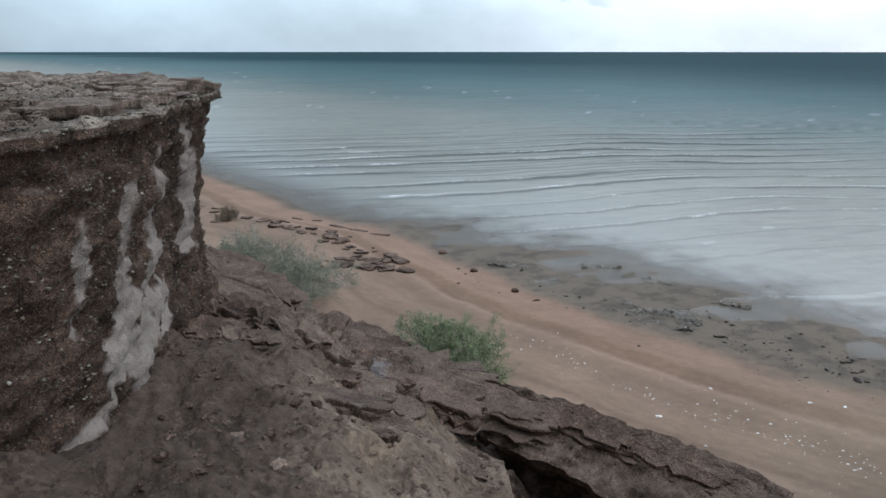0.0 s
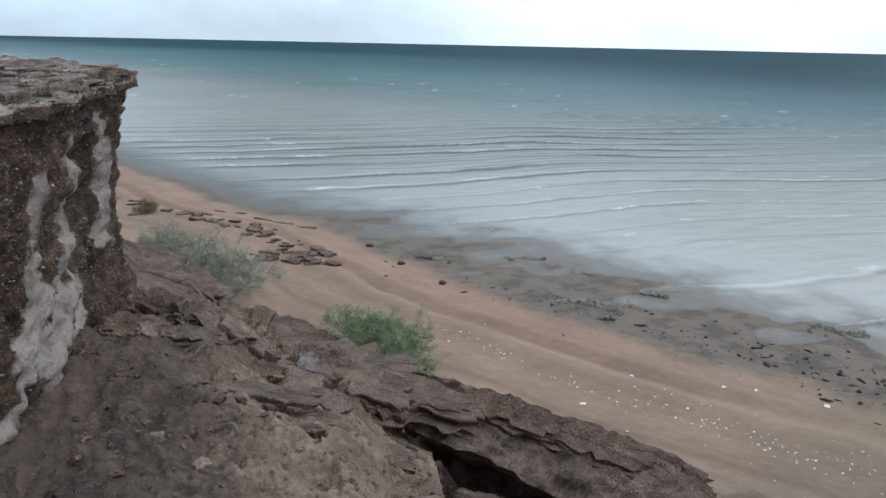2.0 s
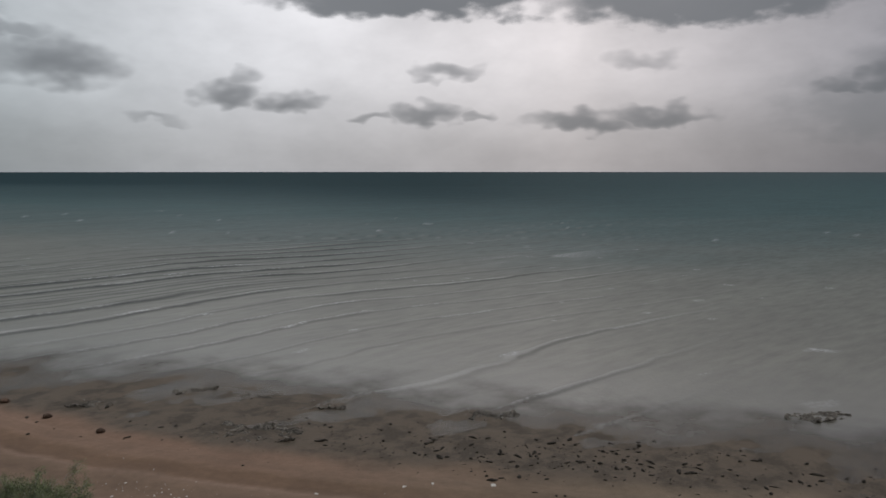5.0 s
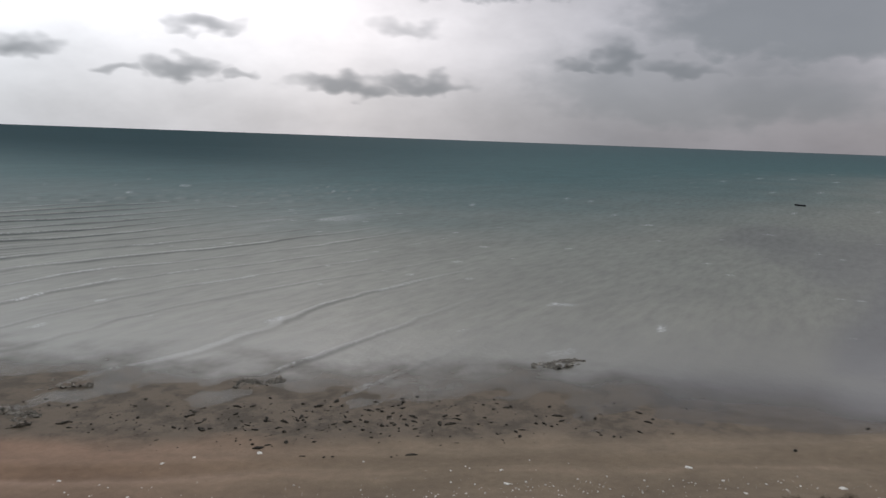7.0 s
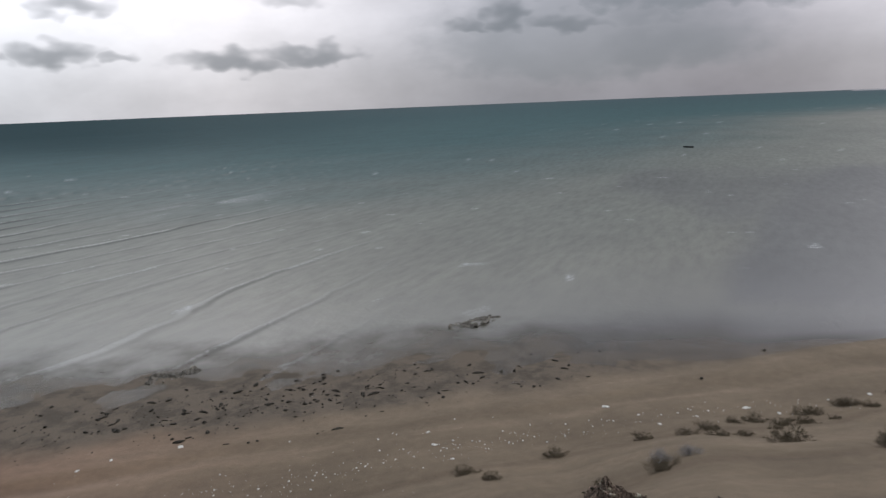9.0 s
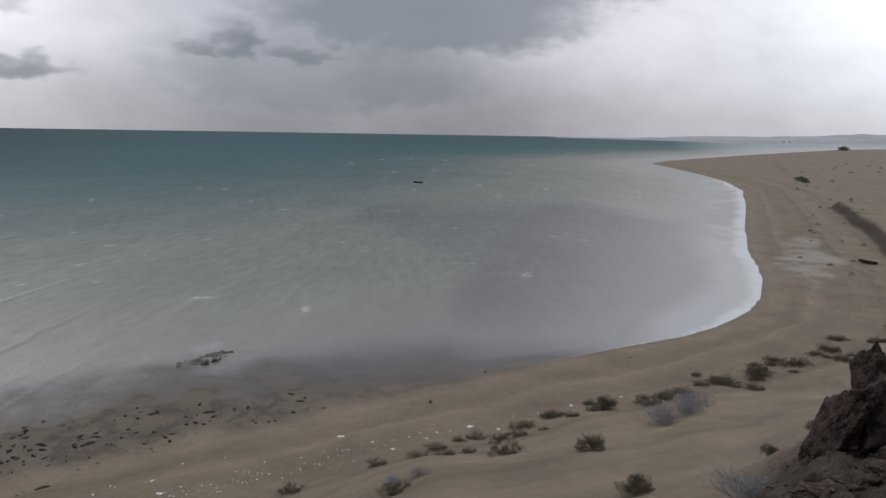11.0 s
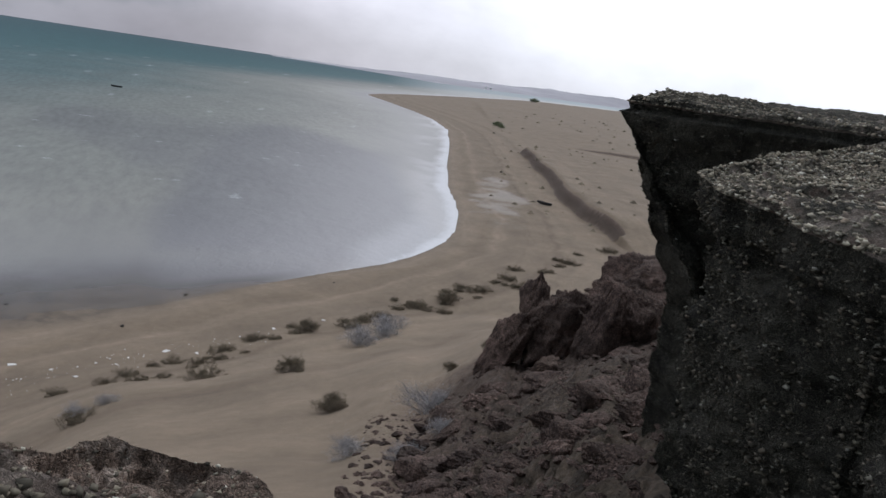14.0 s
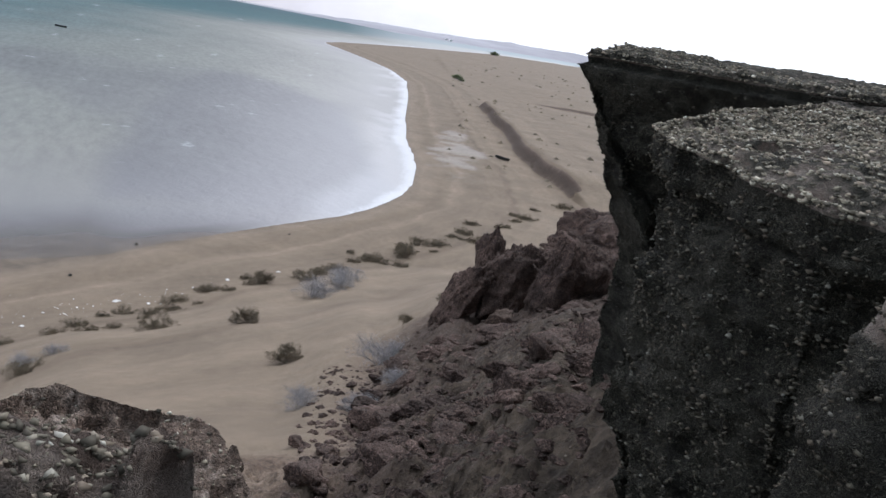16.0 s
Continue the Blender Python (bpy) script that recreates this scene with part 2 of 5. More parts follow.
def rock_material(name, dark, light, pale, pebbles=0.5, scale=1.0, use_streak=False, top_pale=0.0, gravel=0.22, flecks=1.0):
    """Conglomerate or layered rock: blotches, strata, pebbles and pale grains."""
    m, t, b, pos = material(name)
    big = noise_(t, pos, 1.1 * scale, 5.0, 0.6)
    mid = noise_(t, pos, 6.0 * scale, 5.0, 0.65)
    fine = noise_(t, pos, 45.0 * scale, 3.0, 0.7)
    c = mix(t, ramp(t, big, [(0.35, 0.0), (0.65, 1.0)]), dark, light)
    c = mix(t, 1.0, c, ramp(t, mid, [(0.32, 0.45), (0.5, 0.95), (0.68, 1.5)]), "MULTIPLY")
    vor = t.nodes.new("ShaderNodeTexVoronoi")
    wob = add(t, "ShaderNodeVectorMath", {0: pos, 1: noise_(t, pos, 14.0 * scale, 2.0, 0.5, 1)}, operation="ADD").outputs[0]
    t.links.new(wob, vor.inputs["Vector"])
    vor.inputs["Scale"].default_value = 19.0 * scale
    peb = span(t, vor.outputs["Distance"], 0.34, 0.12)
    pick = add(t, "ShaderNodeSeparateColor", {0: vor.outputs["Color"]})
    few = span(t, pick.outputs[0], 0.66, 0.85)
    peb = math_(t, "MULTIPLY", peb, few)
    c = mix(t, 1.0, c, ramp(t, pick.outputs[1], [(0.0, 0.45), (1.0, 1.6)]), "MULTIPLY")
    c = mix(t, math_(t, "MULTIPLY", peb, pebbles), c, pale)
    tiny = t.nodes.new("ShaderNodeTexVoronoi")
    t.links.new(wob, tiny.inputs["Vector"])
    tiny.inputs["Scale"].default_value = 52.0 * scale
    tpick = add(t, "ShaderNodeSeparateColor", {0: tiny.outputs["Color"]})
    c = mix(t, 1.0, c, ramp(t, tpick.outputs[0], [(0.0, max(0.2, 1 - 0.4 * flecks)), (0.7, 1.0), (0.86, 1 + 0.45 * flecks), (1.0, 1 + 0.9 * flecks)]), "MULTIPLY")
    c = mix(t, 1.0, c, ramp(t, fine, [(0.25, 0.7), (0.75, 1.3)]), "MULTIPLY")
    nrm = add(t, "ShaderNodeSeparateXYZ", {0: add(t, "ShaderNodeNewGeometry").outputs["Normal"]})
    # faces turned upward take more of the pale colour, in patches
    if top_pale:
        up = span(t, math_(t, "ADD", nrm.outputs[2], math_(t, "MULTIPLY", mid, 0.4)), 0.8, 1.15, 0.0, top_pale)
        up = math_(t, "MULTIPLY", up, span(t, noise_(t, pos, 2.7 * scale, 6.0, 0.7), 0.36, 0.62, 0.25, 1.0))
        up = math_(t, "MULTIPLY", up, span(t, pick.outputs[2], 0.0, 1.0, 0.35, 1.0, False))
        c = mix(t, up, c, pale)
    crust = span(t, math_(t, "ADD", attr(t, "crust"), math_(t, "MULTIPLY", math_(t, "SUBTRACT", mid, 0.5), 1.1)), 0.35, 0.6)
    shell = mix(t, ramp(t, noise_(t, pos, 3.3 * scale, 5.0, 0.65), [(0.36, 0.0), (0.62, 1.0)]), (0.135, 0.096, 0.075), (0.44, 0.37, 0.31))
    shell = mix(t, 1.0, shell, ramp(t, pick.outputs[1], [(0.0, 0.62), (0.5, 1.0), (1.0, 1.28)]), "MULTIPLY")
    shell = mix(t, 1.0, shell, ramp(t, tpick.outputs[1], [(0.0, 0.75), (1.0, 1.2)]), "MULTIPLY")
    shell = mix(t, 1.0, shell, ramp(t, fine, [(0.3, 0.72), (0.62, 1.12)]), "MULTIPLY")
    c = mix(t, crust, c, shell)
    if use_streak:
        st = math_(t, "MULTIPLY", attr(t, "streak"), span(t, mid, 0.25, 0.5, 0.55, 1.0))
        c = mix(t, st, c, mix(t, mid, (0.30, 0.25, 0.215), (0.43, 0.375, 0.335)))
    put_in(t, b, Base_Color=c, Roughness=0.95)
    b.inputs["Specular IOR Level"].default_value = 0.2
    h = math_(t, "ADD", math_(t, "MULTIPLY", mid, 0.9), math_(t, "ADD", math_(t, "MULTIPLY", fine, 0.35), math_(t, "MULTIPLY", peb, 0.5)))
    h = math_(t, "SUBTRACT", h, math_(t, "MULTIPLY", vor.outputs["Distance"], gravel))
    h = math_(t, "SUBTRACT", h, math_(t, "MULTIPLY", tiny.outputs["Distance"], 0.3 * gravel))
    bump(t, b, h, 0.9, 0.06)
    return m


M_CLIFF = rock_material("brown_conglomerate", (0.044, 0.028, 0.02), (0.112, 0.073, 0.052), (0.42, 0.37, 0.32), 0.75, 1.0, True, 0.75)
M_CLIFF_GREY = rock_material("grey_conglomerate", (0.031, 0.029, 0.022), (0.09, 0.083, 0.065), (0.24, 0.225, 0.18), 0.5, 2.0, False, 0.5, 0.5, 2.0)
M_SLAB = rock_material("brown_slab_rock", (0.052, 0.037, 0.028), (0.172, 0.124, 0.095), (0.36, 0.28, 0.225), 0.35, 0.9, False, 0.5)
M_RUBBLE = rock_material("red_brown_rubble", (0.046, 0.03, 0.023), (0.135, 0.09, 0.067), (0.33, 0.25, 0.2), 0.3, 0.8, False, 0.5)
M_CRAG = rock_material("dark_red_brown_crag", (0.042, 0.028, 0.023), (0.118, 0.08, 0.065), (0.22, 0.175, 0.145), 0.3, 0.8, False, 0.35)
M_PIT = rock_material("pale_pitted_rock", (0.05, 0.04, 0.034), (0.30, 0.255, 0.225), (0.55, 0.5, 0.46), 0.5, 2.4, False, 0.5, 0.9)
M_WETSTONE = rock_material("dark_wet_stone", (0.034, 0.031, 0.026), (0.075, 0.066, 0.055), (0.12, 0.11, 0.09), 0.2, 1.0)


def ground_material():
    m, t, b, pos = material("sand_and_earth")
    shore, earth, iron, wet, dirt_shade, salt, dark_slope = (attr(t, k) for k in ("shore", "earth", "iron", "wet", "dirt_shade", "salt", "dark_slope"))
    big = noise_(t, pos, 0.35, 5.0, 0.6)
    mid = noise_(t, pos, 3.2, 5.0, 0.65)
    fine = noise_(t, pos, 38.0, 4.0, 0.7)
    sand = mix(t, iron, (0.197, 0.152, 0.107), (0.234, 0.162, 0.115))
    sand = mix(t, 1.0, sand, ramp(t, big, [(0.3, 0.82), (0.7, 1.12)]), "MULTIPLY")
    # swash lines that follow the water's edge
    wob = math_(t, "ADD", shore, math_(t, "MULTIPLY", noise_(t, pos, 0.22, 4.0, 0.5), 2.2))
    lines = t.nodes.new("ShaderNodeTexNoise")
    lines.noise_dimensions = "1D"
    t.links.new(wob, lines.inputs["W"])
    lines.inputs["Scale"].default_value, lines.inputs["Detail"].default_value, lines.inputs["Roughness"].default_value = 0.42, 3.0, 0.55
    on_beach = span(t, shore, 24.0, 8.0)
    band = mix(t, on_beach, (1.0, 1.0, 1.0), ramp(t, lines.outputs[0], [(0.34, (0.82, 0.80, 0.79)), (0.47, (0.98, 0.98, 0.98)), (0.6, (1.1, 1.1, 1.1))]))
    sand = mix(t, 1.0, sand, band, "MULTIPLY")
    # damp sand, a rusty band, and the pale crest of the last tide
    tide = math_(t, "ADD", shore, math_(t, "MULTIPLY", math_(t, "SUBTRACT", noise_(t, pos, 0.11, 5.0, 0.55), 0.5), 2.6))
    tide = math_(t, "SUBTRACT", tide, math_(t, "MULTIPLY", iron, 0.7))
    tide = span(t, tide, 0.0, 8.0, 0, 1, False)
    rusty = ramp(t, tide, [(0.0, (1.12, 1.06, 1.06)), (0.17, (1.1, 1.04, 1.03)), (0.24, (0.80, 0.74, 0.69)), (0.33, (0.84, 0.78, 0.73)), (0.37, (1.24, 1.25, 1.3)), (0.42, (1.06, 1.05, 1.05)), (0.5, (0.94, 0.93, 0.92)), (0.62, (1.08, 1.08, 1.08)), (1.0, (1.0, 1.0, 1.0))])
    grey = ramp(t, tide, [(0.0, (1.02, 1.03, 1.06)), (0.2, (1.05, 1.05, 1.06)), (0.28, (0.86, 0.85, 0.84)), (0.36, (0.88, 0.88, 0.87)), (0.41, (1.1, 1.1, 1.12)), (0.55, (0.97, 0.97, 0.97)), (1.0, (1.0, 1.0, 1.0))])
    sand = mix(t, 1.0, sand, mix(t, iron, grey, rusty), "MULTIPLY")
    sand = mix(t, math_(t, "MULTIPLY", salt, 0.6), sand, (0.36, 0.325, 0.29))
    earth_c = mix(t, ramp(t, noise_(t, pos, 1.3, 6.0, 0.65), [(0.35, 0.0), (0.65, 1.0)]), (0.12, 0.084, 0.060), (0.25, 0.19, 0.14))
    earth_c = mix(t, ramp(t, dirt_shade, [(0.0, 0.0), (1.0, 1.0)]), earth_c, (0.07, 0.05, 0.038))
    # darker brown mixed in over the near right-hand slope
    earth_c = mix(t, dark_slope, earth_c, mix(t, ramp(t, mid, [(0.35, 0.0), (0.65, 1.0)]), (0.042, 0.032, 0.023), (0.10, 0.076, 0.054)))
    c = mix(t, span(t, math_(t, "ADD", earth, math_(t, "MULTIPLY", math_(t, "SUBTRACT", mid, 0.5), 0.7)), 0.3, 0.7), sand, earth_c)
    # grains and small stones
    vor = t.nodes.new("ShaderNodeTexVoronoi")
    t.links.new(pos, vor.inputs["Vector"])
    vor.inputs["Scale"].default_value = 30.0
    pick = add(t, "ShaderNodeSeparateColor", {0: vor.outputs["Color"]})
    grit = math_(t, "MULTIPLY", span(t, vor.outputs["Distance"], 0.3, 0.1), span(t, pick.outputs[0], 0.8, 0.92))
    grit = math_(t, "MULTIPLY", grit, span(t, earth, 0.2, 0.8))
    clod = mix(t, 1.0, earth_c, ramp(t, pick.outputs[2], [(0.0, 0.7), (1.0, 1.35)]), "MULTIPLY")
    c = mix(t, math_(t, "MULTIPLY", span(t, earth, 0.3, 0.8), span(t, noise_(t, pos, 2.1, 5.0, 0.6), 0.4, 0.6)), c, clod)
    c = mix(t, math_(t, "MULTIPLY", grit, 0.7), c, mix(t, pick.outputs[1], (0.09, 0.065, 0.05), (0.33, 0.28, 0.22)))
    c = mix(t, 1.0, c, ramp(t, fine, [(0.25, 0.8), (0.75, 1.18)]), "MULTIPLY")
    c = mix(t, 1.0, c, ramp(t, mid, [(0.3, 0.88), (0.7, 1.1)]), "MULTIPLY")
    clot = noise_(t, pos, 11.0, 6.0, 0.72)
    c = mix(t, span(t, earth, 0.3, 0.8), c, mix(t, 1.0, c, ramp(t, clot, [(0.34, 0.62), (0.5, 1.0), (0.66, 1.28)]), "MULTIPLY"))
    # wet sand and the muddy flat
    mud = mix(t, ramp(t, noise_(t, pos, 0.7, 6.0, 0.7), [(0.42, 0.0), (0.54, 1.0)]), (0.082, 0.066, 0.049), (0.14, 0.11, 0.082))
    c = mix(t, wet, c, mud)
    rough = mix(t, wet, (0.95, 0.95, 0.95), (0.75, 0.75, 0.75))
    put_in(t, b, Base_Color=c, Roughness=rough)
    b.inputs["Specular IOR Level"].default_value = 0.3
    h = math_(t, "ADD", math_(t, "MULTIPLY", mid, math_(t, "ADD", 0.35, earth)), math_(t, "ADD", math_(t, "MULTIPLY", fine, 0.25), math_(t, "MULTIPLY", grit, 0.6)))
    h = math_(t, "ADD", h, math_(t, "MULTIPLY", math_(t, "MULTIPLY", clot, 1.3), span(t, earth, 0.3, 0.8)))
    bump(t, b, h, 0.8, 0.06)
    return m


def sea_material():
    """Turbid water: its own colour by depth, with cloud shade and wave lines painted in, under a rough mirror of the
    sky that fades where the chop is steep.
    """
    m = bpy.data.materials.new("turbid_sea_water")
    m.use_nodes = True
    t = m.node_tree
    t.nodes.clear()
    pos = add(t, "ShaderNodeNewGeometry").outputs["Position"]
    off, foam, share, cloud_shade = (attr(t, k) for k in ("off", "foam", "share", "cloud_shade"))
    drift = noise_(t, pos, 0.03, 4.0, 0.55)
    far = math_(t, "ADD", math_(t, "LOGARITHM", math_(t, "MAXIMUM", off, 1.0), 10.0), math_(t, "MULTIPLY", math_(t, "SUBTRACT", drift, 0.5), 0.25))
    c = ramp(t, span(t, far, 0.0, 3.6, 0, 1, False),
             [(0.0, (0.14, 0.128, 0.11)), (0.2, (0.17, 0.162, 0.138)), (0.36, (0.19, 0.19, 0.158)), (0.47, (0.166, 0.178, 0.157)), (0.54, (0.085, 0.130, 0.130)), (0.60, (0.058, 0.115, 0.122)), (0.75, (0.05, 0.10, 0.11)), (1.0, (0.06, 0.095, 0.105))])
    # shade under the dark clouds, painted on the far water
    c = mix(t, cloud_shade, c, (0.02, 0.052, 0.062))
    # mix in a darker grey over patches of the bay
    c = mix(t, share, c, (0.085, 0.088, 0.093))
    # shade of the steep wave fronts, painted into the water colour
    c = mix(t, math_(t, "MULTIPLY", attr(t, "front_shade"), 0.9), c, (0.03, 0.04, 0.041))
    streak = add(t, "ShaderNodeVectorMath", {0: pos, 1: (0.05, 0.16, 1.0)}, operation="MULTIPLY").outputs[0]
    c = mix(t, 1.0, c, ramp(t, noise_(t, streak, 1.0, 5.0, 0.6), [(0.3, 0.86), (0.7, 1.12)]), "MULTIPLY")
    chop = add(t, "ShaderNodeVectorMath", {0: pos, 1: (0.35, 1.3, 1.0)}, operation="MULTIPLY").outputs[0]
    c = mix(t, span(t, off, 4.0, 20.0), c, mix(t, 1.0, c, ramp(t, noise_(t, chop, 1.0, 5.0, 0.62), [(0.32, 0.76), (0.5, 1.0), (0.68, 1.2)]), "MULTIPLY"))
    # highlights of the crests, painted as pale lines
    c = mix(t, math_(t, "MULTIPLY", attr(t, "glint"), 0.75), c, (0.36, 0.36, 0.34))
    lace = span(t, noise_(t, pos, 3.4, 6.0, 0.75), 0.42, 0.6)
    f = math_(t, "MULTIPLY", foam, lace, clamp=True)
    c = mix(t, f, c, (0.62, 0.63, 0.64))
    c = mix(t, attr(t, "wash"), c, (0.66, 0.66, 0.67))
    h = math_(t, "ADD", noise_(t, pos, 0.9, 5.0, 0.6), math_(t, "MULTIPLY", noise_(t, pos, 5.0, 3.0, 0.6), 0.25))
    nrm = add(t, "ShaderNodeBump", {"Height": h, "Strength": 0.6, "Distance": 0.14}).outputs[0]
    body = add(t, "ShaderNodeBsdfDiffuse", {"Color": c, "Normal": nrm})
    gloss = add(t, "ShaderNodeBsdfGlossy", {"Color": (1, 1, 1, 1), "Roughness": 0.28, "Normal": nrm})
    mirror = math_(t, "MAXIMUM", span(t, far, 0.6, 2.3, 0.30, 0.075), math_(t, "MULTIPLY", attr(t, "calm"), 0.28))
    mirror = math_(t, "MULTIPLY", mirror, math_(t, "SUBTRACT", 1.0, math_(t, "ADD", math_(t, "MULTIPLY", cloud_shade, 0.55), math_(t, "MULTIPLY", attr(t, "front_shade"), 0.75)), clamp=True))
    part_ = math_(t, "MULTIPLY", mirror, math_(t, "SUBTRACT", 1.0, f))
    both = t.nodes.new("ShaderNodeMixShader")
    t.links.new(part_, both.inputs[0])
    t.links.new(body.outputs[0], both.inputs[1])
    t.links.new(gloss.outputs[0], both.inputs[2])
    # over the flats the water is a thin clear film
    clear_ = t.nodes.new("ShaderNodeBsdfTransparent")
    film = t.nodes.new("ShaderNodeMixShader")
    t.links.new(math_(t, "MULTIPLY", attr(t, "thin"), math_(t, "SUBTRACT", 0.86, f)), film.inputs[0])
    t.links.new(both.outputs[0], film.inputs[1])
    t.links.new(clear_.outputs[0], film.inputs[2])
    o = t.nodes.new("ShaderNodeOutputMaterial")
    t.links.new(film.outputs[0], o.inputs[0])
    return m


M_GROUND, M_SEA = ground_material(), sea_material()


def plain(name, base, rough=0.9, vary=0.25, scale=8.0):
    m, t, b, pos = material(name)
    n = noise_(t, pos, scale, 4.0, 0.6)
    rnd = add(t, "ShaderNodeNewGeometry").outputs["Random Per Island"]
    c = mix(t, 1.0, base, ramp(t, n, [(0.3, 1 - vary), (0.7, 1 + vary)]), "MULTIPLY")
    c = mix(t, 1.0, c, ramp(t, rnd, [(0.0, 1 - vary), (1.0, 1 + vary)]), "MULTIPLY")
    put_in(t, b, Base_Color=c, Roughness=rough)
    b.inputs["Specular IOR Level"].default_value = 0.25
    return m


def gravel_material(name, gain):
    m, t, b, pos = material(name)
    rnd = add(t, "ShaderNodeNewGeometry").outputs["Random Per Island"]
    c = ramp(t, rnd, [(0.0, (0.04, 0.036, 0.028)), (0.4, (0.085, 0.074, 0.056)), (0.65, (0.14, 0.125, 0.092)), (0.8, (0.15, 0.12, 0.09)), (0.95, (0.20, 0.185, 0.145)), (1.0, (0.28, 0.265, 0.225))])
    c = mix(t, 1.0, c, ramp(t, noise_(t, pos, 60.0, 3.0, 0.6), [(0.3, 0.7 * gain), (0.7, 1.2 * gain)]), "MULTIPLY")
    put_in(t, b, Base_Color=c, Roughness=0.95)
    b.inputs["Specular IOR Level"].default_value = 0.2
    return m


M_GRAVEL_TAN = gravel_material("tan_mixed_gravel", 1.15)
M_SHELLY = gravel_material("pale_shelly_grit", 1.5)
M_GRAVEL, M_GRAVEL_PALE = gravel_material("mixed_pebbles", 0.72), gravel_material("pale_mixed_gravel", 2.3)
M_LEAF = plain("dusty_green_leaves", (0.165, 0.2, 0.105), 0.85, 0.4, 3.0)
M_LEAF_DULL = plain("dull_feathery_leaves", (0.205, 0.21, 0.15), 0.85, 0.35, 3.0)
M_LEAF_GREY = plain("grey_green_leaves", (0.168, 0.138, 0.097), 0.9, 0.4, 3.0)
M_TWIG = plain("brown_twigs", (0.10, 0.075, 0.055), 0.95, 0.3, 10.0)
M_TWIG_PALE = plain("bleached_grey_twigs", (0.31, 0.295, 0.295), 0.95, 0.3, 10.0)
M_SHELL = plain("white_shell", (0.68, 0.66, 0.62), 0.6, 0.2, 20.0)
M_BOAT = plain("dark_weathered_hull", (0.05, 0.048, 0.05), 0.7, 0.3, 3.0)
# the haze of distance is put into the hills' pale grey colour
M_FARLAND = plain("far_hazy_hills", (0.33, 0.32, 0.34), 1.0, 0.15, 0.004)
M_WHITEWALL = plain("white_rendered_wall", (0.8, 0.8, 0.78), 0.8, 0.05, 0.1)


# ---- the lie of the land ----
SHORE = [(-1500, 3300), (-300, 720), (-80, 235), (-22, 96), (-8.7, 66.2), (-3.5, 56.8), (-0.6, 49.5), (2.2, 46.1), (5.0, 43.0), (6.8, 37.7), (8.1, 34.4), (9.2, 31.1),
         (10.6, 28.2), (12.6, 24.7), (14.3, 21.8), (17.3, 17.9), (20.4, 13.6), (23.6, 9.4), (26.0, 6.2), (29.2, 1.9), (33.2, -3.0), (36.3, -7.4), (38.9, -11.4), (40.9, -13.6), (43.0, -15.4), (45.4, -17.2),
         (48.9, -19.1), (55.3, -21.7), (61.8, -23.7), (68.1, -25.3), (75.8, -27.8), (88.7, -32.2), (110, -39.8), (150, -53.5), (180, -60.0), (213, -63.8), (252, -66.4), (284, -67.6), (300, -70), (335, -86), (461, -160), (814, -391),
         (1051, -656), (1300, -1300), (1300, -4600)]
COAST = SHORE + [(-4700, -4600), (-4700, 3300)]
SCARP_NEAR = [(48.0, -32.0), (53.0, -33.2), (58.0, -34.2), (66.0, -37.0), (76.0, -40.7), (91.5, -46.2), (112.0, -53.4), (117, -60), (100, -100)]
SCARP_FAR = [(183, -78), (139, -62.6), (137.5, -74.3), (129.4, -88.2), (110, -120)]
REACH = [0.5, 2, 3.5, 5, 6.2, 7.3, 9, 11, 14, 17, 20, 23, 27, 32]
SLOPE = {}
SLOPE[-60] = [9.0, 9.2, 9.5, 9.8, 10.0, 10.05, 10.05, 10.0, 9.9, 9.6, 9.0, 8.2, 6.8, 5.0]
SLOPE[-32] = [8.95, 8.8, 8.6, 8.5, 8.6, 8.8, 9.0, 8.8, 8.0, 6.8, 5.6, 4.2, 2.8, 1.6]
SLOPE[-12] = [8.9, 8.75, 8.5, 8.3, 8.15, 8.0, 7.7, 7.4, 7.0, 5.2, 3.4, 2.4, 1.6, 1.2]
SLOPE[-3] = [8.9, 8.7, 8.42, 8.25, 8.0, 7.8, 7.2, 6.5, 4.4, 2.6, 1.9, 1.6, 1.2, 1.0]
SLOPE[6] = [8.9, 8.6, 8.25, 7.85, 7.35, 7.0, 6.45, 4.2, 2.4, 1.4, 1.1, 0.9, 0.8, 0.5]
SLOPE[13] = [8.9, 8.5, 8.0, 7.35, 6.75, 6.3, 5.2, 3.2, 1.8, 1.1, 0.9, 0.7, 0.5, 0.3]
SLOPE[14.6] = [8.9, 8.5, 8.0, 7.35, 6.8, 6.2, 5.0, 3.2, 1.8, 1.1, 0.9, 0.7, 0.5, 0.3]
SLOPE[16.2] = [8.9, 8.5, 7.9, 7.0, 5.9, 5.5, 4.4, 3.0, 1.7, 1.0, 0.8, 0.6, 0.4, 0.2]
SLOPE[17] = [8.9, 8.5, 7.85, 6.9, 5.8, 5.4, 4.4, 3.0, 1.7, 1.0, 0.8, 0.6, 0.4, 0.2]
SLOPE[25] = [8.9, 8.4, 7.8, 6.8, 6.1, 5.7, 4.2, 2.8, 1.5, 0.9, 0.6, 0.4, 0.2, 0.1]
SLOPE[50] = [8.9, 8.3, 7.4, 6.3, 5.4, 4.8, 3.8, 2.8, 1.6, 0.9, 0.5, 0.3, 0.1, 0.0]
SLOPE[75] = [8.9, 8.3, 7.6, 6.7, 6.0, 5.4, 4.5, 3.6, 2.5, 1.5, 0.8, 0.4, 0.1, 0.0]
SLOPE[90] = [8.9, 8.4, 7.9, 7.2, 6.6, 6.1, 5.3, 4.5, 3.4, 2.6, 1.5, 0.7, 0.2, 0.0]
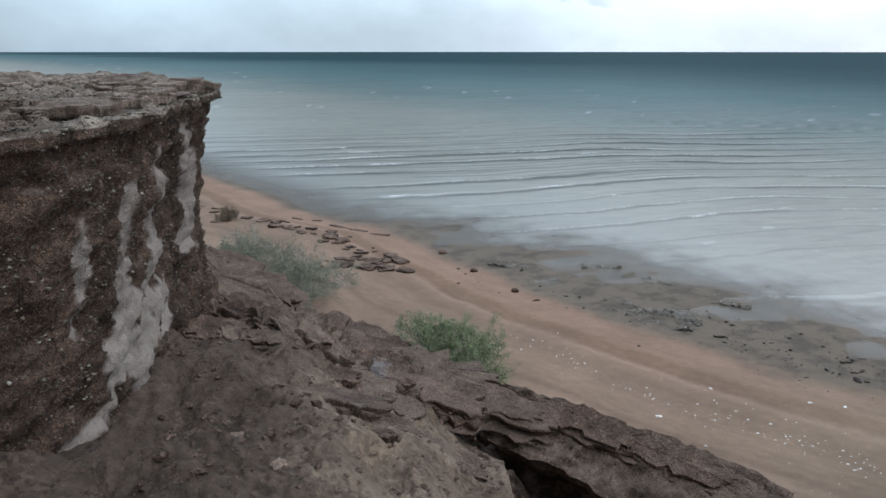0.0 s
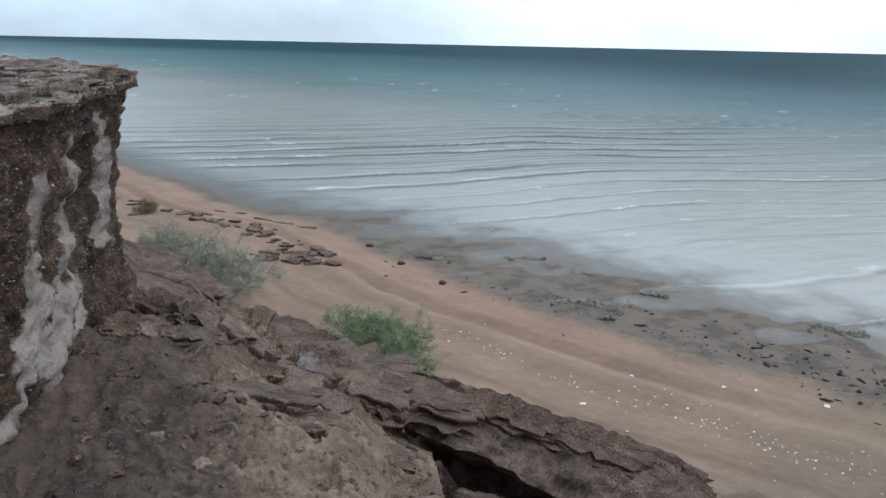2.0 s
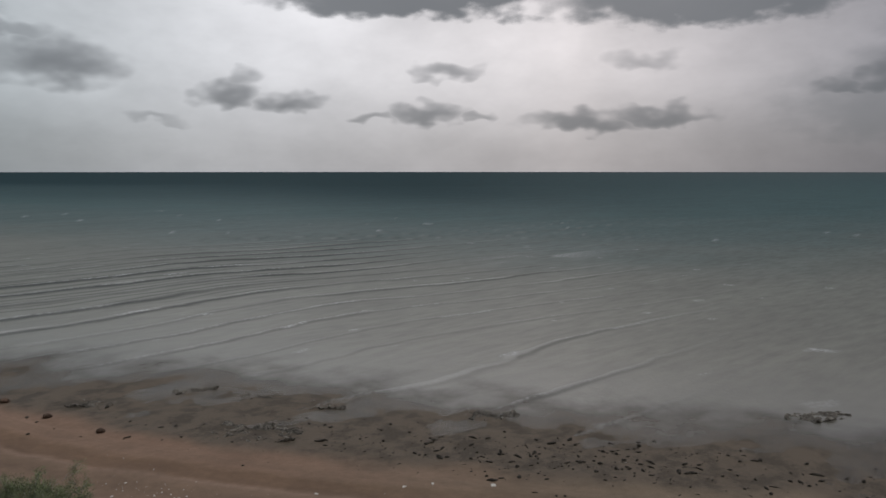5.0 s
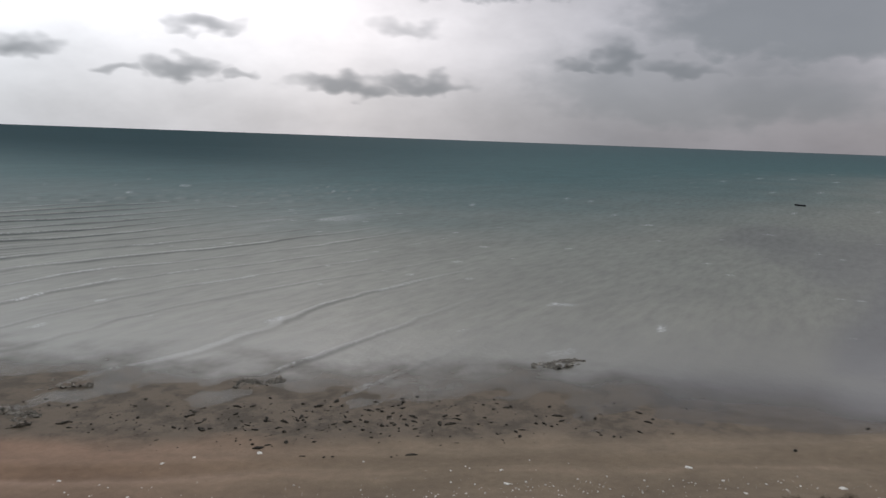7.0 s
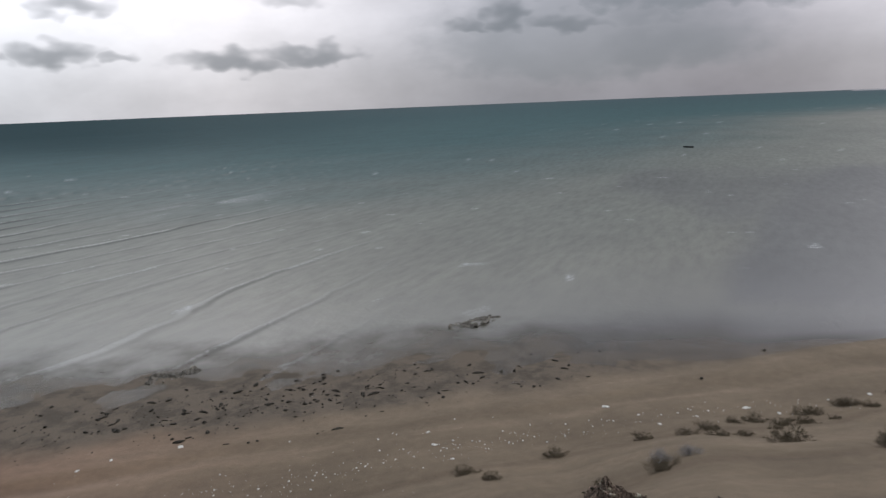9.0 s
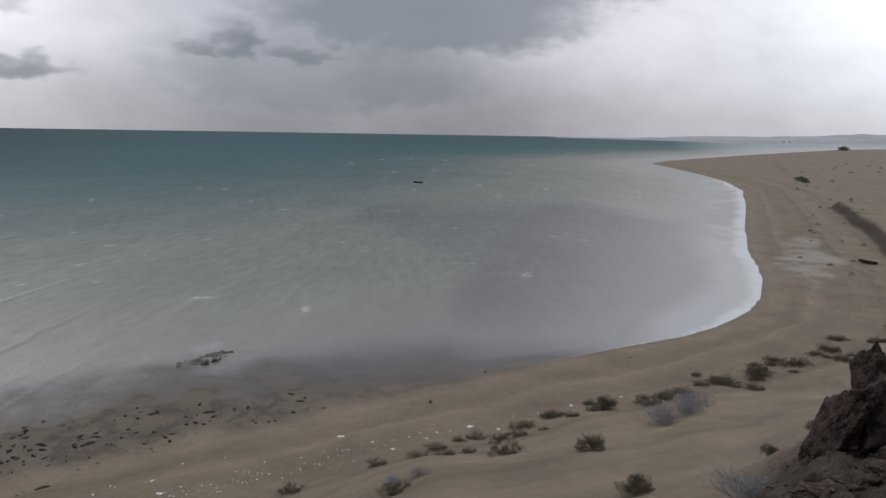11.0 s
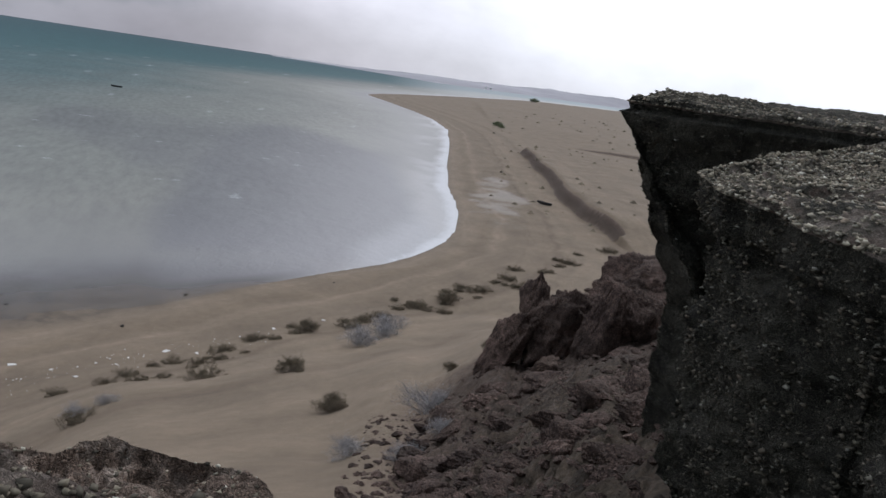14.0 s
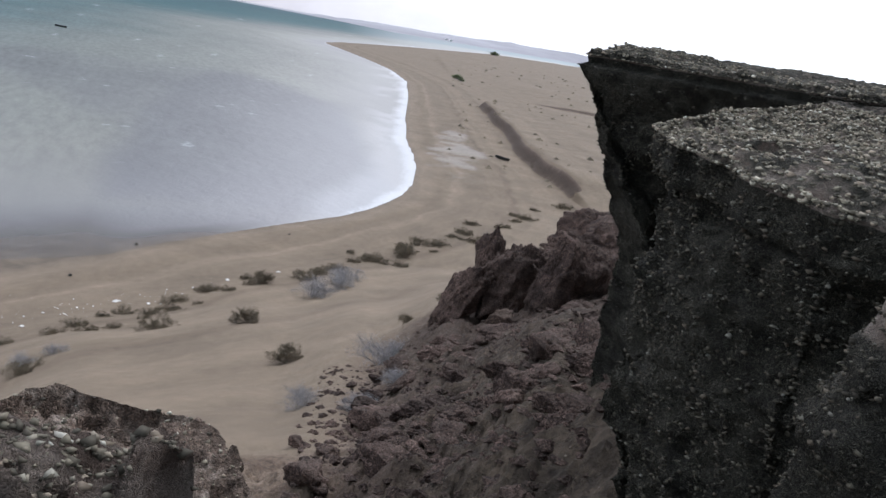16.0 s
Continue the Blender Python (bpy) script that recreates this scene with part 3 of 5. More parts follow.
SLOPE[103] = [8.9, 8.5, 8.0, 7.2, 6.7, 6.2, 5.4, 4.7, 3.9, 3.1, 2.2, 1.3, 0.6, 0.1]
SLOPE[110] = [8.9, 8.6, 8.1, 7.3, 6.8, 6.4, 5.8, 5.2, 4.5, 3.7, 2.8, 1.9, 1.0, 0.3]
SLOPE[118] = [8.9, 8.8, 8.4, 7.7, 7.3, 7.0, 6.6, 6.3, 5.6, 4.8, 3.9, 3.0, 1.8, 0.6]
SLOPE[128] = [8.95, 9.0, 8.8, 8.4, 8.2, 8.0, 7.6, 7.2, 6.7, 6.0, 5.2, 4.3, 2.8, 1.2]
SLOPE[134] = [9.0, 9.25, 9.0, 8.7, 8.4, 8.2, 7.8, 7.4, 6.9, 6.3, 5.6, 4.7, 3.2, 1.6]
SLOPE[150] = [9.0, 9.9, 10.25, 10.35, 10.4, 10.4, 10.3, 10.1, 9.8, 9.2, 8.4, 7.5, 6.0, 4.6]
SLOPE[200] = [9.0, 9.5, 9.9, 10.2, 10.3, 10.35, 10.4, 10.4, 10.3, 10.2, 10, 10, 10, 10]
SLOPE[270] = [9.0, 9.3, 9.6, 9.9, 10.1, 10.2, 10.2, 10.2, 10.1, 10, 10, 10, 10, 10]


def land(x, y):
    """Height of the ground, and the masks of its surface, at the places given."""
    x, y = np.asarray(x, float), np.asarray(y, float)
    r = np.hypot(x, y)
    az = (np.degrees(np.arctan2(x, y)) + 90) % 360 - 90
    d = np.abs(to_line(x, y, SHORE)) * np.where(inside(x, y, COAST), 1, -1)
    p = xyz(x, y)
    keys = sorted(SLOPE)
    cols = np.array([np.interp(r, REACH, SLOPE[k]) for k in keys])
    ks = np.array(keys, float)
    i = np.clip(np.searchsorted(ks, az) - 1, 0, len(ks) - 2)
    f = np.clip((az - ks[i]) / (ks[i + 1] - ks[i]), 0, 1)
    f = f * f * (3 - 2 * f)
    n = np.arange(len(x))
    talus = cols[i, n] * (1 - f) + cols[i + 1, n] * f
    behind = step(np.abs(az - 215), 70, 40)
    talus = talus * np.where(r > 32, np.maximum(step(r, 60, 32), behind), 1)
    talus = np.minimum(talus, 0.17 * d - 0.05 + 0.07 * np.maximum(d - 5, 0) ** 2)
    talus = np.where((talus < 0.05) | (d < -1.5), -10.0, talus)
    flat_w = np.interp(az, [-20, 5, 10, 15, 22, 27, 33, 42, 60, 72, 85, 95, 103], [0.8, 1.2, 2.2, 3.4, 5.4, 6.6, 6.0, 5.2, 4.6, 4.6, 3.4, 1.6, 0.8])
    rim = np.interp(az, [66, 90], [0.055, 0.0])
    fall = np.interp(az, [88, 103], [0.022, 0.12])
    shelf = np.where(d < 0, rim * (1 + d / flat_w) + fall * d * (1 - rim / 0.055), rim + 0.028 * np.minimum(d, 12))
    shelf = np.where(d < -flat_w, np.maximum(-0.024 * (-d - flat_w) - fall * flat_w * (1 - rim / 0.055), -0.16 - 0.08 * np.maximum(-d - flat_w - 5, 0)), shelf)
    shelf += np.where((d < 0.5) & (d > -14), (0.02 * fbm(p * (0.35, 0.6, 1), 3, 3) + 0.032 * fbm(p * 0.55, 5, 44, 0.6)) * step(az, 92, 66) * step(az, -5, 12), 0)
    far = step(d, 12, 40) * step(r, 35, 60)
    shelf += far * (0.25 + 0.35 * fbm(p * 0.03, 4, 5)) + 0.05 * step(d, 1, 6) * fbm(p * 0.4, 3, 6)
    # two low scarps that step the dunes up from the beach
    side = to_line(x, y, SCARP_NEAR) + 0.5 * fbm(p * 0.12, 2, 8)
    up_n = step(side, -0.5, 0.8) * step(az, 111.5, 113.5) * step(r, 52, 62)
    face = np.exp(-((side - 0.1) / 0.45) ** 4) * step(az, 111.5, 113.5) * step(r, 50, 58) * step(r, 170, 120)
    side = to_line(x, y, SCARP_FAR) + 1.5 * fbm(p * 0.1, 2, 9)
    up_f = step(side, 0.5, -1.5) * step(r, 125, 150) * step(d, 20, 40)
    face = np.maximum(face, 0.9 * np.exp(-((side + 0.5) / 0.8) ** 2) * step(r, 125, 140) * step(r, 260, 200) * step(d, 20, 30))
    shelf += 1.35 * up_n * step(r, 400, 200) + 0.7 * up_f
    z = np.maximum(talus, shelf)
    earth = step(talus - shelf, 0.3, 1.2)
    near_left = step(az, 60, 35)
    near_right = step(az, 100, 120) * step(r, 17, 11)
    rough = earth * np.maximum(near_left, np.maximum(near_right, step(r, 6.5, 4)))
    z += rough * (0.12 * fbm(p * 0.9, 4, 11) + 0.06 * fbm(p * 4.0, 5, 12, 0.65) + 0.02 * blocks(p * 2.6 + 40, 14) + 0.012 * blocks(p * 8 + 40, 15)) * (1 + 0.2 * near_right) * step(r, 0.8, 2.0) + 0.04 * earth * fbm(p * 0.5, 3, 13)
    wet = np.where(az > 82, 0.7 * step(d, 0.7, -0.4), step(d + 0.5 * fbm(p * 0.4, 3, 46), 0.5, -1.0)) * step(talus, 1.0, 0.3)
    iron = step(az, 62, 25)
    # salt crust left by the last high water on the beach of the bay
    along, across = (x - 66) * 0.93 - (y + 29.8) * 0.36, (x - 66) * 0.36 + (y + 29.8) * 0.93
    salt = step((along / 15) ** 2 + (across / 2.4) ** 2 + 0.9 * fbm(p * 0.35, 5, 47, 0.6), 1.1, -0.1)
    # the dark-soil mask also paints shade between plates of the rubble band
    return z, {"shore": d, "earth": np.maximum(rough, face), "iron": iron, "wet": wet, "salt": salt, "dark_slope": step(az + 2.5 * fbm(p * 1.1, 3, 57), 110, 122) * step(r, 10.5, 6.0) * step(az, 160, 145), "dirt_shade": np.maximum(np.maximum(near_right * step(az, 101, 114), rough * np.maximum(0.85 * step(az, 4, -8), 0.6 * step(az, 18, 12) * step(r, 6.6, 7.6))), 0.95 * face)}


def height(x, y):
    return float(land(np.array([x]), np.array([y]))[0][0])


def ground_mesh():
    az = np.concatenate([np.arange(-45, -18, 0.5), np.arange(-18, 26, 0.27), np.arange(26, 98, 0.5), np.arange(98, 112, 0.3), np.arange(112, 126, 0.13), np.arange(126, 150, 0.5), np.arange(150, 315, 3.0)])
    az = az[: len(az) // 2 * 2]
    r = np.concatenate([0.4 * np.exp(np.linspace(0, math.log(24 / 0.4), 320)), np.arange(24.3, 62, 0.3), np.arange(62, 125, 0.7), np.arange(125, 188, 0.9), 188 * np.exp(np.linspace(0.02, math.log(4800 / 188), 135))])
    a, q = np.meshgrid(np.radians(az), r, indexing="ij")
    x, y = (np.sin(a) * q).ravel(), (np.cos(a) * q).ravel()
    z, masks = land(x, y)
    nu, nv = len(az), len(r)
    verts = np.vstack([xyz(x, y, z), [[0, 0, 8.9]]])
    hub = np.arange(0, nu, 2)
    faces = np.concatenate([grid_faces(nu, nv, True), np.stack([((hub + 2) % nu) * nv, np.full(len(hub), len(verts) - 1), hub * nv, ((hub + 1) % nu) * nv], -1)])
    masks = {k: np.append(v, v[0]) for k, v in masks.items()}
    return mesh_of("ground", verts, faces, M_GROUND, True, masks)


tagged(new("ground", ground_mesh()), "tan sandy beach rising to a brown earth slope", "ground", kind="structure")


def sea_mesh():
    az = np.concatenate([np.arange(-42, 24, 0.3), np.arange(24, 62, 0.2), np.arange(62, 122, 0.3), np.arange(122, 180, 2.0)])
    r = np.concatenate([np.arange(20, 94, 0.22), np.arange(94, 112, 0.35), 112 * np.exp(np.linspace(0.006, math.log(4700 / 112), 130))])
    a, q = np.meshgrid(np.radians(az), r, indexing="ij")
    x, y = (np.sin(a) * q).ravel(), (np.cos(a) * q).ravel()
    qd, ad = q.ravel(), np.degrees(a.ravel())
    p = xyz(x, y)
    off = np.abs(to_line(x, y, SHORE)) * np.where(inside(x, y, COAST), -1, 1)
    # long thin crests that run in towards the beach, bowed out over the bar
    bow = 3.2 * np.exp(-((x - 33) / 11) ** 2) * step(y, 24, 44) - 0.05 * np.maximum(x - 46, 0)
    lead = y - bow + 1.1 * fbm(p * (0.03, 0.06, 1), 2, 21)
    ph = lead / 4.6 + 0.22 * fbm(p * (0.05, 0.12, 1), 3, 22) + 0.035 * fbm(p * 0.55, 2, 51)
    swell = 0.5 + 0.5 * np.cos(2 * np.pi * ph)
    fine = 0.5 + 0.5 * np.cos(2 * np.pi * (lead / 1.75 + 0.5 * fbm(p * (0.06, 0.16, 1), 3, 52)))
    lane = 0.52 + 0.48 * step(fbm(p * (0.045, 0.2, 1), 3, 23), -0.45, 0.15)
    zone = step(off, 2.5, 8) * step(y, 112, 80) * step(ad, 66, 48) * lane * (1 - 0.8 * step(qd, 70, 88) * step(ad, 32, 44))
    outer = 0.7 * step(y, 46, 62) * step(y, 120, 88) * step(ad, 38, 26) * step(fbm(p * (0.05, 0.25, 1), 2, 53), -0.3, 0.25)
    sharp = 12 - 7 * step(qd, 70, 100) + 36 * step(y, 56, 36)
    z = (0.17 * swell ** sharp - 0.02) * zone * (0.6 + 0.4 * step(y, 40, 60)) + 0.06 * fine ** 5 * outer
    z += 0.04 * fbm(p * (0.25, 0.7, 1), 3, 24) * step(off, 2, 12) * step(off, 300, 60) * (0.3 + 0.7 * step(ad, 85, 60))
    # painted shade: a dark line on the beach side of each crest
    front_shade = (0.5 + 0.5 * np.cos(2 * np.pi * (ph + 0.075 - 0.02 * step(y, 56, 36)))) ** (sharp + 2) * zone * (0.5 + 0.5 * step(y, 42, 62))
    front_shade = np.maximum(front_shade, 0.7 * (0.5 + 0.5 * np.cos(2 * np.pi * (lead / 1.75 + 0.1 + 0.5 * fbm(p * (0.06, 0.16, 1), 3, 52)))) ** 8 * outer)
    foam = 0.5 * step(swell ** (sharp / 12), 0.955, 0.992) * zone * step(fbm(p * (0.2, 0.2, 1), 3, 32), -0.5, 0.1)
    foam = np.maximum(foam, step(swell, 0.95, 0.985) * zone * step(fbm(p * (0.16, 0.16, 1), 3, 25), 0.42, 0.55))
    # where the painted crest highlights run
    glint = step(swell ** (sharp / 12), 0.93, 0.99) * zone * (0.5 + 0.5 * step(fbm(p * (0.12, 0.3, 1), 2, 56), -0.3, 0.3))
    bar = np.exp(-((x - 70) / 9) ** 2 - ((y - 59) / 3.5) ** 2) * step(fbm(p * (0.12, 0.5, 1), 3, 26), -0.3, 0.4)
    foam = np.maximum(foam, 0.75 * bar)
    # spent foam along the open edge of the bay, and to the far side of the headland
    edge = step(off + 0.6 * fbm(p * 0.3, 3, 27), np.interp(ad, [106, 109], [0.6, 1.8]), 0.1)
    foam = np.maximum(foam, edge * np.maximum(step(ad, 98, 104), 0.95 * step(ad, 3, -3)))
    # the sheet of spent foam that slides back down the curve of the bay
    wash = step(off + 0.35 * fbm(p * 0.35, 3, 28), 4.8, 2.2) * step(ad, 102.5, 105.5) * step(qd, 82, 66)
    wash = np.maximum(0.22 * wash, 0.6 * edge * step(ad, 106.5, 109))
    wash = np.maximum(wash, 0.25 * step(off, 9, 3) * step(ad, 106, 109) * step(qd, 60, 75) * step(fbm(p * (0.12, 0.25, 1), 3, 54), -0.2, 0.5))
    flecks = step(fbm(p * (0.4, 0.7, 1), 2, 29), 1.0, 1.12) * step(off, 6, 16) * step(off, 150, 90)
    foam = np.maximum(foam, flecks * 0.9)
    # a grey patch, its arm, and a grey band along the shallows
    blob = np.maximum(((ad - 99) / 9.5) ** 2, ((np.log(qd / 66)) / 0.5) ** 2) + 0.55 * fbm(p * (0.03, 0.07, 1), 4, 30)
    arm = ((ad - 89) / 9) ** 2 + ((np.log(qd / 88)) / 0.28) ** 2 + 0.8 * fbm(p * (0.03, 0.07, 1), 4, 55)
    share = np.maximum(step(blob, 1.15, 0.35) * 0.72, 0.5 * step(arm, 1.2, 0.2))
    share = np.maximum(share, 0.6 * step(off + 2 * fbm(p * 0.1, 3, 36), 11, 3) * step(ad, 68, 80) * step(ad, 108, 100))
    thin = np.zeros(len(x))
    near = (off < 30) & (off > -3)
    thin[near] = step(land(x[near], y[near])[0], -0.17, 0.03) * step(ad[near], 103, 94)
    calm = np.maximum(1.0 * step(ad + 1.5 * fbm(p * 0.03, 3, 35), 97, 108) * step(off + 2.5 * fbm(p * 0.06, 3, 34), 17, 2), step(np.log(qd) + 0.3 * fbm(p * (0.006, 0.006, 1), 2, 45), 5.7, 6.4) * step(ad, 101, 111))
    # where the far water is coloured as lying in cloud shade
    cloud_shade = step(np.log10(np.maximum(off, 1)) + 0.12 * fbm(p * (0.004, 0.004, 1), 3, 31), 2.05, 2.7) * step(ad, 75, 38)
    return mesh_of("sea", xyz(x, y, z), grid_faces(len(az), len(r)), M_SEA, True, {"off": off, "foam": foam, "share": share, "cloud_shade": cloud_shade, "thin": thin, "calm": calm, "front_shade": front_shade, "wash": wash, "glint": glint})


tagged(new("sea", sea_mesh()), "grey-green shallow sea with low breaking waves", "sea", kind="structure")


def far_shore_mesh():
    az = np.arange(96, 190, 0.25)
    rows = []
    for k, (h0, push) in enumerate([(-2, 0), (0.5, 20), (0.7, 300), (1.0, 600), (0.0, 1400)]):
        a = np.radians(az)
        r = np.interp(az, [96, 100, 108, 121, 135, 190], [3000, 2500, 1500, 2300, 2600, 2600]) + push
        x, y = np.sin(a) * r, np.cos(a) * r
        top = np.interp(az, [96, 100, 109, 121, 135, 190], [0, 8, 13, 30, 34, 30])
        z = h0 if k < 2 else h0 * top * (0.75 + 0.5 * fbm(xyz(x, y) * 0.003, 4, 41))
        rows.append(xyz(x, y, np.broadcast_to(z, x.shape)))
    v = np.stack(rows, 1).reshape(-1, 3)
    return mesh_of("far_shore", v, grid_faces(len(az), 5), M_FARLAND)


tagged(new("far_shore", far_shore_mesh()), "low bare hills across the inlet", "hills", kind="structure")


# ---- cliffs ----
def ring_of(points, gap):
    pts = [Vector(p) for p in points]
    out = []
    for a, b in zip(pts, pts[1:] + pts[:1]):
        n = max(1, int((b - a).length / gap))
        out += [a.lerp(b, i / n) for i in range(n)]
    v = np.array(out)
    for _ in range(2):
        v = (np.roll(v, 1, 0) + 2 * v + np.roll(v, -1, 0)) / 4
    return v


def chips_mesh(name, at_, size, seed, mat):
    """Many small angular pebbles in one mesh."""
    g = np.random.RandomState(seed)
    ball = np.array([(1, 0, 0), (-1, 0, 0), (0, 1, 0), (0, -1, 0), (0, 0, 1), (0, 0, -1)], float)
    tri = np.array([(0, 2, 4), (2, 1, 4), (1, 3, 4), (3, 0, 4), (2, 0, 5), (1, 2, 5), (3, 1, 5), (0, 3, 5)])
    k = len(at_)
    q = ball[None] * g.uniform(0.6, 1.3, (k, 6, 1)) + g.normal(size=(k, 6, 3)) * 0.22
    turn, _ = np.linalg.qr(g.normal(size=(k, 3, 3)))
    q = np.einsum("kij,kvj->kvi", turn, q) * size[:, None, None] * (1.0, 1.0, 0.6) + at_[:, None, :]
    return mesh_of(name, q.reshape(-1, 3), (tri[None] + 6 * np.arange(k)[:, None, None]).reshape(-1, 3), mat, False)


def cliff_mesh(name, outline, top, foot, overhang, mat, gap=0.05, levels=60, seed=0, rough=1.0, tilt=(0, 0), streaks=(), cap_steps=0.055, blocky=0.4, rings=44, lip=0.05, pebbles=0, gravel=0, grit=0.012, reach=6.0, cap_crust=1.0, bare=0.1, chips=None):
    """A rock mass: walls that follow an outline, with an overhanging cap, and a stony top. outline: anticlockwise from above."""
    v = ring_of(outline, gap)
    tan = np.roll(v, -1, 0) - np.roll(v, 1, 0)
    nrm = np.stack([tan[:, 1], -tan[:, 0]], -1)
    nrm /= np.linalg.norm(nrm, axis=1)[:, None] + 1e-9
    for _ in range(6):
        nrm = (np.roll(nrm, 1, 0) + nrm + np.roll(nrm, -1, 0))
        nrm /= np.linalg.norm(nrm, axis=1)[:, None] + 1e-9
    n = len(v)
    mid = v.mean(0)
    cols, streak = [], []
    u = np.linspace(0, 1, levels) ** 0.8
    ztop = top + (v - mid) @ np.array(tilt)
    for t in u:
        z = foot + (ztop - foot) * t
        out = overhang(t)
        base = np.concatenate([v, z[:, None]], 1)
        d = 0.16 * fbm(base * 0.9, 4, seed) + 0.075 * fbm(base * 4.2, 5, seed + 5, 0.65) + 0.045 * fbm(base * (1.2, 1.2, 9.0), 2, seed + 9) - 0.05 * step(vnoise(base * 7, seed + 12), 0.25, 0.7)
        d = d + blocky * (0.06 * blocks(base * (2.2, 2.2, 5.0), seed + 60) + 0.035 * blocks(base * (6.5, 6.5, 13.0), seed + 61)) + 0.014 * blocks(base * (19, 19, 30.0), seed + 62)
        d = d * rough * (1 - 0.5 * step(np.full(n, t), 0.9, 1.0))
        p = v + nrm * (out + d)[:, None]
        cols.append(xyz(p[:, 0], p[:, 1], z))
    walls = len(cols)
    edge = cols[-1]
    for s in np.concatenate([[0.992, 0.975], np.linspace(0.95, 0.0, rings)]):
        p = mid + (edge[:, :2] - mid) * s
        q = xyz(p[:, 0], p[:, 1])
        z = top + (p - mid) @ np.array(tilt)
        chip = 0.026 * fbm(q * 2.6, 5, seed + 20, 0.65) + 0.016 * fbm(q * 14, 3, seed + 21)
        lift = 3.0 * fbm(q * 1.1, 4, seed + 22, 0.6)
        layer = cap_steps * (np.floor(lift) + step(lift - np.floor(lift), 0.92, 1.0)) + 0.014 * blocks(q * 5.5, seed + 63) + 0.012 * blocks(q * 17, seed + 64)
        cols.append(xyz(p[:, 0], p[:, 1], z + (0.02 + (chip + layer) * min(1.0, (1 - s) * 30 + 0.25)) * rough))
    cap = np.stack(cols[walls - 1:], 1).reshape(-1, 3)
    verts = np.stack(cols[:walls], 1).reshape(-1, 3)
    st = np.zeros(len(verts))
    wander = np.stack([0 * verts[:, 0], 0.035 * fbm(verts * 9, 4, seed + 31, 0.7), 0.035 * fbm(verts * 9, 4, seed + 32, 0.7)], -1)
    for path, w in streaks:
        best = np.full(len(verts), 9.0)
        for a, b in zip(path[:-1], path[1:]):
            a, b = np.array(a), np.array(b)
            d = b - a
            q = verts + wander
            k = np.clip(((q - a) @ d) / (d @ d), 0, 1)
            best = np.minimum(best, np.linalg.norm((q - a - k[:, None] * d) * (0.25, 1, 1), axis=1))
        ww = 1.25 * w * (0.7 + 0.8 * np.abs(fbm(verts * 3, 2, seed + 33)))
        st = np.maximum(st, step(best, ww + 0.02, ww - 0.02))
    below = np.tile(ztop, (walls, 1)).T.ravel() - verts[:, 2]
    crust = step(below + 0.5 * lip * fbm(verts * (3, 3, 1), 4, seed + 35), lip, 0.3 * lip)
    face = mesh_of("rock_face", verts, grid_faces(n, walls, True), mat, True, {"streak": st, "crust": crust})
    top_me = mesh_of("cap_rock", cap, grid_faces(n, len(cols) - walls + 1, True), mat, True, {"streak": np.zeros(len(cap)), "crust": np.full(len(cap), cap_crust)})
    ob = new(name)
    ob.location = (mid[0], mid[1], foot)
    home = Matrix.Translation((-mid[0], -mid[1], -foot))
    part("rock_face", face, ob, m=home)
    part("cap_rock", top_me, ob, "stony top layer", m=home)
    g = np.random.RandomState(seed)
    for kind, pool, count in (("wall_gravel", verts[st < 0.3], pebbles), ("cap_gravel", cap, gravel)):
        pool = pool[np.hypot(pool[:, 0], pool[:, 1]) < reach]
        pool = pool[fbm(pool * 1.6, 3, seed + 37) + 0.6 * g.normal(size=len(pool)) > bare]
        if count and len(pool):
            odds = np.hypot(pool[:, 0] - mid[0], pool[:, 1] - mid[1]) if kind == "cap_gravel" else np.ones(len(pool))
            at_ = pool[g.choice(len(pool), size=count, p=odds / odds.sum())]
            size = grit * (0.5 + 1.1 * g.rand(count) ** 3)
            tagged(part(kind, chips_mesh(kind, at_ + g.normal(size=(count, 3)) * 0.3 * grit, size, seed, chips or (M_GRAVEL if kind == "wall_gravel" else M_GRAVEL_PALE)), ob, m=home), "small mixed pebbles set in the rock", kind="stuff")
    return ob


LEFT = [(-0.90, 7.75), (-1.15, 9.1), (-2.8, 11.9), (-4.6, 12.0), (-8.0, 9.0), (-7.0, 4.0), (-3.2, 2.5), (-1.65, 3.2), (-1.36, 3.85), (-1.22, 4.45), (-1.02, 5.1), (-1.0, 6.3)]
